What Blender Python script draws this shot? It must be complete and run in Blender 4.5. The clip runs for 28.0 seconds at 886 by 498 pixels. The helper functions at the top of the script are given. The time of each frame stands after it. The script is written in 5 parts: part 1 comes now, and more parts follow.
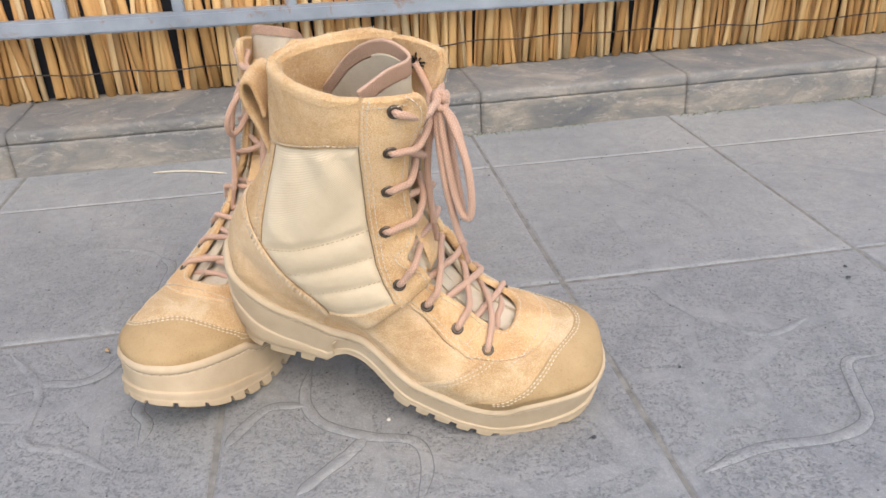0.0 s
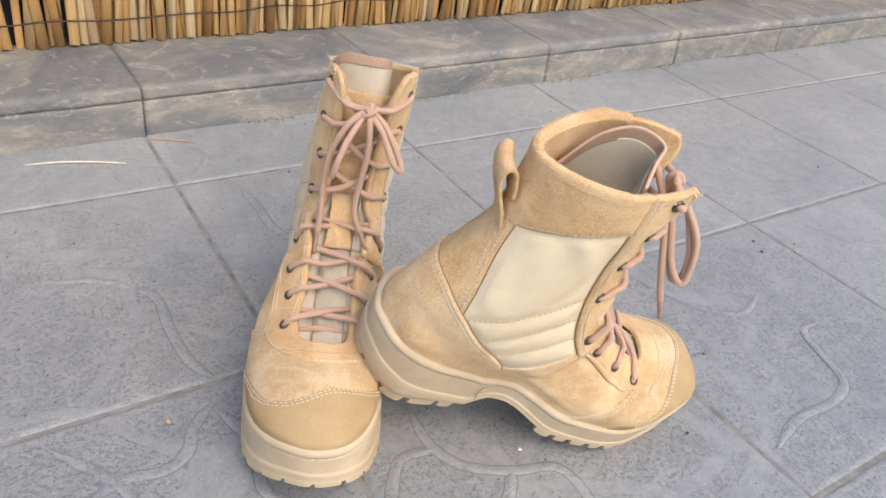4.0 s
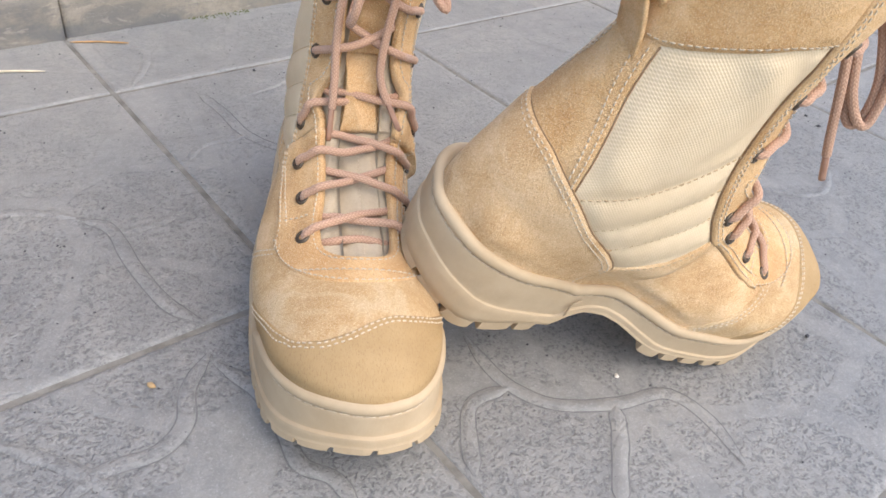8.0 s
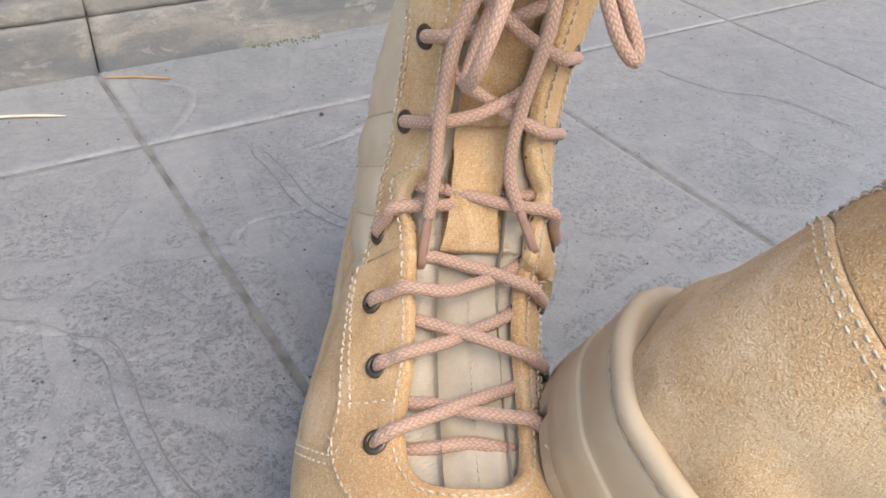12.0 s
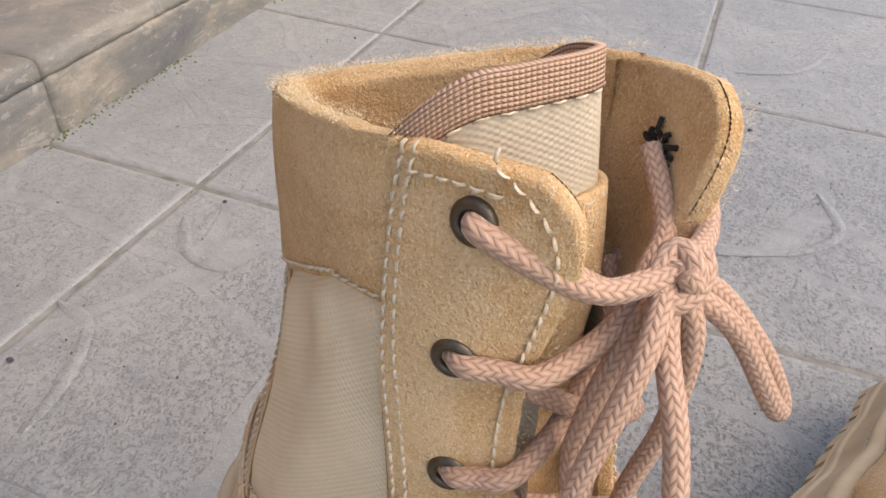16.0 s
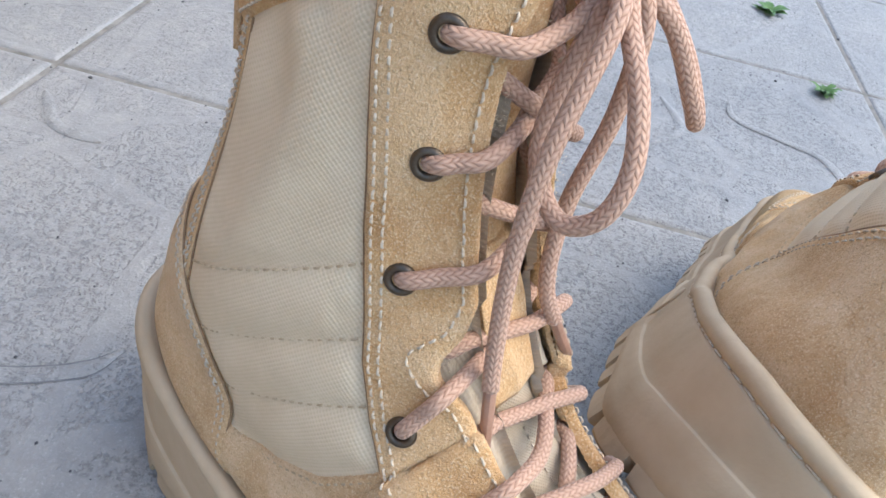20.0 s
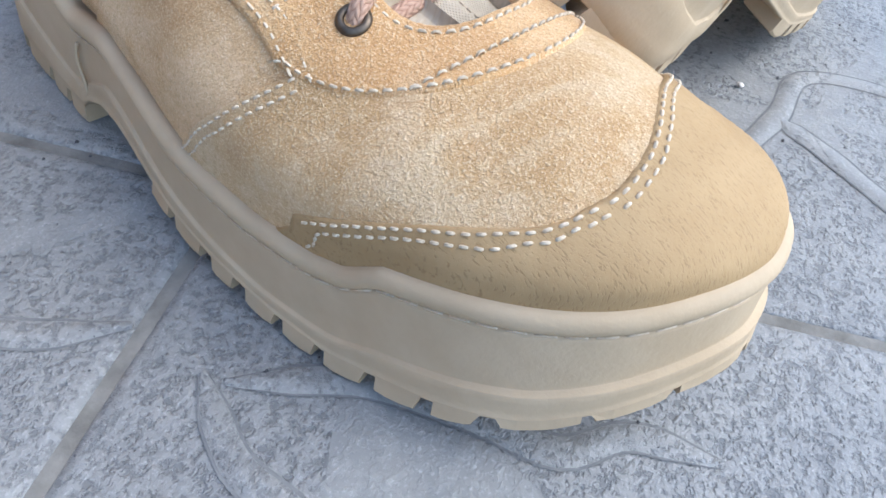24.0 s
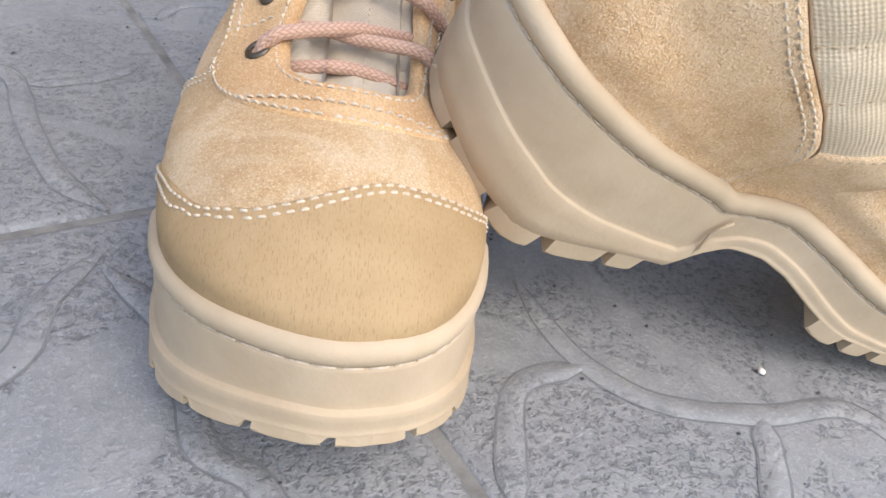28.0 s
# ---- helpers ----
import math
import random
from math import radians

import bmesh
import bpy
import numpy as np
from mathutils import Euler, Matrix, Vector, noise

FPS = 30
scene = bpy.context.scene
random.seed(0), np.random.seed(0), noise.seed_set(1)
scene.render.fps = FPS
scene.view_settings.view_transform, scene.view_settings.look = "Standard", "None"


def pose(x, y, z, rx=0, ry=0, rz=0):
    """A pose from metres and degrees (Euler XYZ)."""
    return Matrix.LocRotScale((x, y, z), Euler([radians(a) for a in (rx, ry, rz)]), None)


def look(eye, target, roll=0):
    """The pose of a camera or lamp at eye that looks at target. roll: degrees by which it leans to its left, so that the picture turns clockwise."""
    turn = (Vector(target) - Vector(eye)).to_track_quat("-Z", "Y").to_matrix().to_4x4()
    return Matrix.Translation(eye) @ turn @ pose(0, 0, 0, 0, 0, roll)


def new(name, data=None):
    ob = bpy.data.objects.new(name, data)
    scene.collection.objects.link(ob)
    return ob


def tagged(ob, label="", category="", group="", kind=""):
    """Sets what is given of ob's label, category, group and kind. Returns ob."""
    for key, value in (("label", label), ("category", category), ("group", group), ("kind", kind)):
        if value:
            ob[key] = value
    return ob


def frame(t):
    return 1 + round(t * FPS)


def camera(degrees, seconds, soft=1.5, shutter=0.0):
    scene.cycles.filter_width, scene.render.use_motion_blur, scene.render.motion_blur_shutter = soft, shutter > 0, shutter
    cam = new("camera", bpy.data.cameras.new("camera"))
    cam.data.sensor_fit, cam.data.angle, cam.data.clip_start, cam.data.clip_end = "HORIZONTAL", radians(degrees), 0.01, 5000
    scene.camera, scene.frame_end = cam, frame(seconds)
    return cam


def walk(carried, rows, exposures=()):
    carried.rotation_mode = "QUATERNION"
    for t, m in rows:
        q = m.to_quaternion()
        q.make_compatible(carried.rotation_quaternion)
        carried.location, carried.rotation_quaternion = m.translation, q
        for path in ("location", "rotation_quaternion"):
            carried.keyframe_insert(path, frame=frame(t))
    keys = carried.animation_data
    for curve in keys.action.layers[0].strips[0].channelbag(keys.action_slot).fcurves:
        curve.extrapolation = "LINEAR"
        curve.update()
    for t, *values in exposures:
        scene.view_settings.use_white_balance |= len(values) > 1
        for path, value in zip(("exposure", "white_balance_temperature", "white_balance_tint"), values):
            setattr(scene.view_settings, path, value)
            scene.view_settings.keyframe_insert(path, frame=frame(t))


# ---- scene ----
cam = camera(60.5, 28.0, soft=1.6)
PATH = [
    (0, (0.0267, -0.0423, 0.3652), (0.0405, 1.5888, -0.4867), -2.2),
    (0.5, (0.0110, -0.0350, 0.3772), (0.0929, 1.5815, -0.4968), -1.8),
    (1, (-0.0129, -0.0294, 0.3836), (0.1647, 1.5622, -0.5226), -1.1),
    (1.5, (-0.0552, -0.0129, 0.3919), (0.1454, 1.5557, -0.5492), 0.3),
    (2, (-0.0948, 0.0055, 0.4103), (0.2134, 1.5456, -0.5483), 3.6),
    (2.5, (-0.1352, 0.0147, 0.4204), (0.2742, 1.4922, -0.5971), 4.1),
    (3, (-0.1812, 0.0377, 0.4324), (0.3432, 1.4665, -0.6017), 6.1),
    (3.5, (-0.2355, 0.0570, 0.4434), (0.4020, 1.4444, -0.5824), 8.5),
    (5.5, (-0.3680, 0.1224, 0.4361), (0.6311, 1.2917, -0.5741), 7.3),
    (6, (-0.3689, 0.1224, 0.4370), (0.6458, 1.2935, -0.5548), 7.2),
    (6.5, (-0.3643, 0.1224, 0.4287), (0.6136, 1.2926, -0.6008), 7.2),
    (7, (-0.3450, 0.1426, 0.3974), (0.6100, 1.2944, -0.6734), 8.5),
    (7.5, (-0.3192, 0.1730, 0.3560), (0.5529, 1.3717, -0.7342), 7.4),
    (8, (-0.2944, 0.1950, 0.3229), (0.5612, 1.3818, -0.7921), 8.1),
    (8.5, (-0.2631, 0.2245, 0.2751), (0.4766, 1.4094, -0.9228), 5.8),
    (9, (-0.2410, 0.2567, 0.2374), (0.5161, 1.3966, -0.9918), 8.7),
    (9.5, (-0.2263, 0.2677, 0.2254), (0.5207, 1.4021, -1.0157), 7.9),
    (10, (-0.2291, 0.2668, 0.2291), (0.5272, 1.3984, -1.0083), 8.4),
    (10.5, (-0.2328, 0.2806, 0.2392), (0.5124, 1.4453, -0.9752), 8.0),
    (11, (-0.2383, 0.3045, 0.2484), (0.5014, 1.5042, -0.9338), 7.7),
    (11.5, (-0.2337, 0.3312, 0.2567), (0.4747, 1.5750, -0.8988), 5.8),
    (12, (-0.2309, 0.3505, 0.2705), (0.4766, 1.6367, -0.8390), 5.4),
    (12.5, (-0.2245, 0.3689, 0.2806), (0.5005, 1.6808, -0.7866), 6.2),
    (13, (-0.2171, 0.3901, 0.2926), (0.5437, 1.7241, -0.7222), 8.0),
    (13.5, (-0.2070, 0.4122, 0.3036), (0.6118, 1.7508, -0.6578), 8.7),
    (15.5, (-0.2153, 0.5078, 0.2962), (1.0506, 1.2963, -0.7802), 4.7),
    (16, (-0.2088, 0.5244, 0.3018), (1.0764, 1.1896, -0.8354), 3.4),
    (16.5, (-0.2116, 0.5327, 0.3008), (1.0838, 1.1077, -0.8731), 3.8),
    (17, (-0.2006, 0.5437, 0.3156), (1.0957, 1.0470, -0.8906), 3.6),
    (17.5, (-0.1996, 0.5456, 0.3192), (1.0939, 1.0451, -0.8906), 3.4),
    (18, (-0.1987, 0.5456, 0.3202), (1.1003, 1.0304, -0.8887), 3.7),
    (18.5, (-0.2070, 0.5410, 0.3156), (1.1132, 1.0000, -0.8823), 5.1),
    (19, (-0.2226, 0.5373, 0.3027), (1.1500, 0.9136, -0.8630), 9.4),
    (19.5, (-0.2484, 0.5354, 0.2806), (1.1334, 0.8381, -0.8961), 12.9),
    (20, (-0.2622, 0.5281, 0.2677), (1.1362, 0.8068, -0.8952), 13.3),
    (20.5, (-0.2714, 0.5189, 0.2484), (1.1261, 0.7700, -0.9209), 12.1),
    (21, (-0.2824, 0.5014, 0.2300), (1.0819, 0.7710, -0.9752), 6.6),
    (21.5, (-0.2861, 0.4950, 0.2061), (1.0543, 0.7093, -1.0368), 4.6),
    (22, (-0.2889, 0.4848, 0.1914), (0.9890, 0.6449, -1.1233), 1.7),
    (22.5, (-0.2962, 0.4756, 0.1822), (0.8878, 0.5750, -1.2218), 3.9),
    (24.5, (-0.3064, 0.3919, 0.1647), (0.9007, 0.9071, -1.1252), 8.7),
    (25, (-0.2944, 0.3588, 0.1555), (0.8464, 1.0746, -1.0985), 8.6),
    (25.5, (-0.2778, 0.3303, 0.1490), (0.7535, 1.2494, -1.0663), 9.4),
    (26, (-0.2466, 0.3064, 0.1426), (0.7047, 1.3818, -1.0065), 10.8),
    (26.5, (-0.2355, 0.2953, 0.1371), (0.5934, 1.4803, -1.0000), 10.3),
    (27, (-0.2346, 0.2953, 0.1352), (0.5870, 1.5033, -0.9844), 10.5),
    (27.5, (-0.2337, 0.2916, 0.1426), (0.5916, 1.4996, -0.9734), 11.9),
    (28, (-0.2263, 0.2788, 0.1785), (0.5557, 1.5327, -0.9172), 12.1),
]
walk(cam, [(t, look(eye, target, roll)) for t, eye, target, roll in PATH], [
    (0.0, 0.01, 6480, 8.5), (3.0, 0.08, 6500, 8.5), (6.0, 0.09, 6450, 8.5), (7.0, 0.06, 6500, 8.5), (8.5, 0.10, 6450, 8.5), (10.0, 0.04, 6350, 8.5), (11.0, 0.10, 6150, 8.5), (12.0, 0.10, 6330, 8.0), (13.5, 0.22, 6680, 7.5),
    (16.0, 0.05, 7050, 10.5), (17.0, 0.17, 6900, 9.5), (18.0, 0.23, 6900, 9.5), (19.0, 0.22, 7000, 10.5), (20.0, 0.33, 5950, 5.5), (21.0, 0.35, 5200, 2.5), (22.0, 0.28, 4800, 0.5), (22.5, 0.28, 4800, 0.5),
    (25.0, 0.26, 6100, 7.5), (26.0, 0.16, 6300, 9), (28.0, 0.13, 6050, 8.5)])

# ---- world and light ----
SUN_AZ, SUN_EL = 164.0, 54.0          # degrees: compass turn from +y to +x, height
world = bpy.data.worlds.new("world")
scene.world = world
world.use_nodes = True
wn = world.node_tree
sky = wn.nodes.new("ShaderNodeTexSky")
sky.sky_type = "NISHITA"
sky.sun_disc = False
sky.sun_elevation, sky.sun_rotation = radians(SUN_EL), radians(SUN_AZ)
sky.air_density, sky.dust_density = 1.0, 3.0
wn.nodes["Background"].inputs["Strength"].default_value = 0.40
wn.links.new(sky.outputs[0], wn.nodes["Background"].inputs["Color"])
sun = new("sun", bpy.data.lights.new("sun", "SUN"))
sun.data.energy, sun.data.angle, sun.data.color = 0.28, radians(60), (1.0, 0.82, 0.61)
sdir = Vector((math.sin(radians(SUN_AZ)) * math.cos(radians(SUN_EL)), math.cos(radians(SUN_AZ)) * math.cos(radians(SUN_EL)), math.sin(radians(SUN_EL))))
sun.matrix_world = look(sdir * 10, (0, 0, 0))


# ---- materials ----
class Mat:
    """A small node builder."""
    def __init__(self, name, rough=0.8, spec=0.3, metal=0.0):
        self.m = bpy.data.materials.new(name)
        self.m.use_nodes = True
        self.t = self.m.node_tree
        self.b = self.t.nodes["Principled BSDF"]
        self.b.inputs["Roughness"].default_value = rough
        self.b.inputs["Specular IOR Level"].default_value = spec
        self.b.inputs["Metallic"].default_value = metal
        self.co = self.t.nodes.new("ShaderNodeTexCoord").outputs["Object"]

    def node(self, kind, *links, **props):
        n = self.t.nodes.new(kind)
        for k, v in props.items():
            if k == "operation":
                n.operation = v
            elif k == "blend":
                n.blend_type = v
            elif k == "feature":
                n.feature = v
        for k, v in links:
            if isinstance(v, bpy.types.NodeSocket):
                self.t.links.new(v, n.inputs[k])
            else:
                n.inputs[k].default_value = v
        return n

    def noise(self, scale, detail=4.0, rough=0.55, co=None, warp=0.0):
        return self.node("ShaderNodeTexNoise", ("Vector", co or self.co), ("Scale", scale), ("Detail", detail), ("Roughness", rough), ("Distortion", warp)).outputs["Fac"]

    def ramp(self, fac, stops):
        n = self.t.nodes.new("ShaderNodeValToRGB")
        self.t.links.new(fac, n.inputs[0])
        e = n.color_ramp.elements
        while len(e) < len(stops):
            e.new(0.5)
        for el, (p, c) in zip(e, stops):
            el.position = p
            el.color = (*c, 1) if len(c) == 3 else c
        return n.outputs["Color"]

    def math(self, op, a, b=0.0, c=0.0):
        return self.node("ShaderNodeMath", (0, a), (1, b), (2, c), operation=op).outputs[0]

    def mix(self, fac, a, b, blend="MIX"):
        n = self.t.nodes.new("ShaderNodeMix")
        n.data_type = "RGBA"
        n.blend_type = blend
        for k, v in ((0, fac), (6, a), (7, b)):
            if isinstance(v, bpy.types.NodeSocket):
                self.t.links.new(v, n.inputs[k])
            else:
                n.inputs[k].default_value = (*v, 1) if isinstance(v, tuple) and len(v) == 3 else v
        return n.outputs[2]

    def scaled(self, sx, sy, sz, co=None):
        return self.node("ShaderNodeVectorMath", (0, co or self.co), (1, (sx, sy, sz)), operation="MULTIPLY").outputs[0]

    def uv(self):
        return self.t.nodes.new("ShaderNodeTexCoord").outputs["UV"]

    def xyz(self, co):
        return self.node("ShaderNodeSeparateXYZ", (0, co)).outputs

    def rand(self):
        return self.t.nodes.new("ShaderNodeObjectInfo").outputs["Random"]

    def color(self, c):
        if isinstance(c, bpy.types.NodeSocket):
            self.t.links.new(c, self.b.inputs["Base Color"])
        else:
            self.b.inputs["Base Color"].default_value = (*c, 1)
        return self

    def bump(self, *layers):
        prev = None
        for h, strength, dist in layers:
            n = self.node("ShaderNodeBump", ("Height", h), ("Strength", strength), ("Distance", dist))
            if prev is not None:
                self.t.links.new(prev, n.inputs["Normal"])
            prev = n.outputs["Normal"]
        self.t.links.new(prev, self.b.inputs["Normal"])
        return self

    def rough(self, r):
        self.t.links.new(r, self.b.inputs["Roughness"])
        return self


def suede(name, dark, mid, light, grain=1.0, dusty=1.0):
    m = Mat(name, 0.95, 0.12)
    big = m.noise(26, 5, 0.6, warp=0.6)
    fine = m.noise(650, 3, 0.75)
    speck = m.noise(1700, 2, 0.7)
    c = m.ramp(big, [(0.39, dark), (0.50, mid), (0.59, light)])
    pale = m.ramp(m.noise(48, 6, 0.7, warp=1.2), [(0.52, (0, 0, 0)), (0.70, (1, 1, 1))])
    dust = m.ramp(m.noise(17, 6, 0.7, warp=1.6), [(0.50, (0, 0, 0)), (0.64, (1, 1, 1))])
    c = m.mix(m.math("MULTIPLY", dust, 0.46 * dusty), c, (0.74, 0.57, 0.37))
    c = m.mix(m.math("MULTIPLY", pale, 0.36 * dusty), c, (0.70, 0.51, 0.305))
    c = m.mix(0.33, c, m.ramp(fine, [(0.34, dark), (0.5, mid), (0.66, light)]))
    c = m.mix(m.math("MULTIPLY", m.ramp(speck, [(0.53, (0, 0, 0)), (0.66, (1, 1, 1))]), 0.50), c, (0.84, 0.68, 0.45))
    c = m.mix(m.math("MULTIPLY", m.ramp(m.noise(1250, 2, 0.7), [(0.32, (1, 1, 1)), (0.45, (0, 0, 0))]), 0.45), c, (0.27, 0.15, 0.055))
    m.color(c)
    m.b.inputs["Sheen Weight"].default_value = 0.25
    m.b.inputs["Sheen Roughness"].default_value = 0.6
    m.b.inputs["Sheen Tint"].default_value = (0.9, 0.75, 0.5, 1)
    return m.bump((m.noise(60, 4, 0.6), 0.25, 0.002), (fine, 0.8 * grain, 0.0010), (speck, 0.9 * grain, 0.0006)).m


SUEDE = suede("suede", (0.45, 0.262, 0.112), (0.57, 0.362, 0.178), (0.67, 0.465, 0.265), 1.0, 1.45)
SUEDE_CUFF = suede("suede_cuff", (0.46, 0.248, 0.094), (0.58, 0.348, 0.150), (0.69, 0.455, 0.232), 1.2, 0.7)
SUEDE_FACING = suede("suede_facing", (0.46, 0.248, 0.096), (0.59, 0.352, 0.152), (0.685, 0.46, 0.242), 1.0, 0.70)
SUEDE_VAMP = suede("suede_vamp", (0.38, 0.222, 0.092), (0.485, 0.308, 0.143), (0.58, 0.435, 0.262))


def cap_leather():
    m = Mat("cap_leather", 0.74, 0.2)
    streak = m.noise(1.0, 4, 0.7, co=m.scaled(520, 1000, 420))
    pits = m.noise(1.0, 2, 0.6, co=m.scaled(560, 2600, 520))
    c = m.ramp(m.noise(45, 4), [(0.3, (0.325, 0.212, 0.098)), (0.7, (0.40, 0.272, 0.134))])
    c = m.mix(m.math("MULTIPLY", m.ramp(pits, [(0.55, (0, 0, 0)), (0.66, (1, 1, 1))]), 0.45), c, (0.20, 0.125, 0.055))
    c = m.mix(m.math("MULTIPLY", m.ramp(streak, [(0.35, (0, 0, 0)), (0.8, (1, 1, 1))]), 0.12), c, (0.52, 0.40, 0.23))
    m.color(c)
    return m.bump((streak, 0.15, 0.0008), (m.ramp(pits, [(0.56, (1, 1, 1)), (0.66, (0, 0, 0))]), 0.35, 0.0005), (m.noise(1800, 2), 0.2, 0.0003)).m


CAP = cap_leather()


def canvas(name, c0, c1):
    m = Mat(name, 0.85, 0.2)
    u, v, _ = m.xyz(m.uv())
    su = m.math("SINE", m.math("MULTIPLY", u, math.pi * 2 / 0.0017))
    sv = m.math("SINE", m.math("MULTIPLY", v, math.pi * 2 / 0.0015))
    h = m.math("ADD", m.math("MULTIPLY", m.math("MULTIPLY", su, sv), 0.5), 0.5)
    c = m.ramp(m.noise(40, 4, 0.6), [(0.3, c0), (0.7, c1)])
    c = m.mix(m.math("MULTIPLY", m.ramp(h, [(0.05, (1, 1, 1)), (0.55, (0, 0, 0))]), 0.30), c, (0.40, 0.295, 0.17))
    c = m.mix(m.math("MULTIPLY", m.noise(700, 2), 0.25), c, (0.80, 0.66, 0.45))
    m.color(c)
    return m.bump((m.noise(90, 3), 0.2, 0.002), (h, 0.5, 0.0004)).m


CANVAS = canvas("canvas", (0.57, 0.445, 0.285), (0.68, 0.55, 0.37))
# the canvas again, darker and greyer: shade under the facings put into its colour
CANVAS_TONGUE_SHADED = canvas("tongue_canvas_shaded", (0.38, 0.315, 0.228), (0.49, 0.412, 0.305))


def rubber():
    m = Mat("sole_rubber", 0.72, 0.2)
    c = m.ramp(m.noise(30, 5, 0.6), [(0.3, (0.41, 0.308, 0.19)), (0.7, (0.495, 0.383, 0.25))])
    dirt = m.ramp(m.noise(140, 6, 0.7), [(0.62, (0, 0, 0)), (0.80, (1, 1, 1))])
    c = m.mix(m.math("MULTIPLY", dirt, 0.30), c, (0.34, 0.26, 0.17))
    m.color(c)
    return m.bump((m.noise(700, 3, 0.6), 0.25, 0.0005), (m.noise(80, 3), 0.12, 0.002)).m


RUBBER = rubber()


def lace_mat():
    m = Mat("lace", 0.75, 0.25)
    u, v, _ = m.xyz(m.uv())
    a = m.math("MULTIPLY", u, 12.0)
    b = m.math("MULTIPLY", v, 1.0 / 0.0021)
    slant = m.math("MULTIPLY", m.math("PINGPONG", a, 1.0), 0.55)
    half = m.math("MULTIPLY", m.math("FLOOR", a), 0.5)
    p = m.math("FRACT", m.math("ADD", m.math("ADD", slant, half), b))
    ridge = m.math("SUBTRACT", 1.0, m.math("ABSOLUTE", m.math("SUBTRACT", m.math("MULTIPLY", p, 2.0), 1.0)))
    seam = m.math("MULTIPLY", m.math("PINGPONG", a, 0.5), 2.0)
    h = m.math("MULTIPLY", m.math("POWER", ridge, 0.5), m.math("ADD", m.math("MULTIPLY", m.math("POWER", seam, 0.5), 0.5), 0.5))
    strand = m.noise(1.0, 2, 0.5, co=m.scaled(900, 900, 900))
    # low spots between the plaits go dark: crevice shade put into the colour
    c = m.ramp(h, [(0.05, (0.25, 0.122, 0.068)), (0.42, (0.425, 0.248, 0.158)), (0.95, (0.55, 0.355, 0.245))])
    c = m.mix(m.math("MULTIPLY", strand, 0.22), c, (0.54, 0.385, 0.285))
    m.color(c)
    m.b.inputs["Sheen Weight"].default_value = 0.15
    return m.bump((h, 0.65, 0.0006), (strand, 0.2, 0.0002)).m


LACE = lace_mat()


def simple(name, c0, c1, scale, rough=0.7, spec=0.3, metal=0.0, bump=0.2, dist=0.001):
    m = Mat(name, rough, spec, metal)
    n = m.noise(scale, 5, 0.6)
    m.color(m.ramp(n, [(0.3, c0), (0.7, c1)]))
    return m.bump((m.noise(scale * 3, 4), bump, dist)).m


THREAD = simple("thread", (0.46, 0.36, 0.245), (0.64, 0.54, 0.40), 900, 0.8)
THREAD_DARK = simple("thread_tan", (0.36, 0.25, 0.14), (0.56, 0.44, 0.28), 260, 0.8)
BRASS = simple("eyelet_metal", (0.075, 0.058, 0.042), (0.13, 0.10, 0.07), 600, 0.38, 0.5, 0.75, 0.1, 0.0003)
CUT_EDGE = simple("cut_edge", (0.20, 0.122, 0.062), (0.34, 0.22, 0.12), 350, 0.9)
FUZZ = simple("suede_fuzz", (0.60, 0.46, 0.27), (0.78, 0.66, 0.46), 300, 0.95, 0.1)
# near-black: painted shade inside the lace holes, and the black of the eyelet prongs
HOLE = simple("hole_shadow", (0.02, 0.016, 0.012), (0.03, 0.022, 0.016), 300, 0.95)
AGLET = simple("aglet_plastic", (0.30, 0.17, 0.11), (0.38, 0.22, 0.15), 200, 0.35, 0.5)


def binding():
    m = Mat("knit_binding", 0.85, 0.2)
    u, v, _ = m.xyz(m.uv())
    a = m.math("ABSOLUTE", m.math("SINE", m.math("MULTIPLY", v, math.pi / 0.0010)))
    b = m.math("ABSOLUTE", m.math("SINE", m.math("ADD", m.math("MULTIPLY", u, math.pi / 0.0008), m.math("MULTIPLY", a, 1.2))))
    h = m.math("MULTIPLY", a, m.math("ADD", b, 0.5))
    m.color(m.ramp(h, [(0.0, (0.17, 0.095, 0.055)), (0.5, (0.40, 0.24, 0.15)), (1.0, (0.55, 0.36, 0.25))]))
    return m.bump((h, 0.7, 0.0005)).m


BINDING = binding()


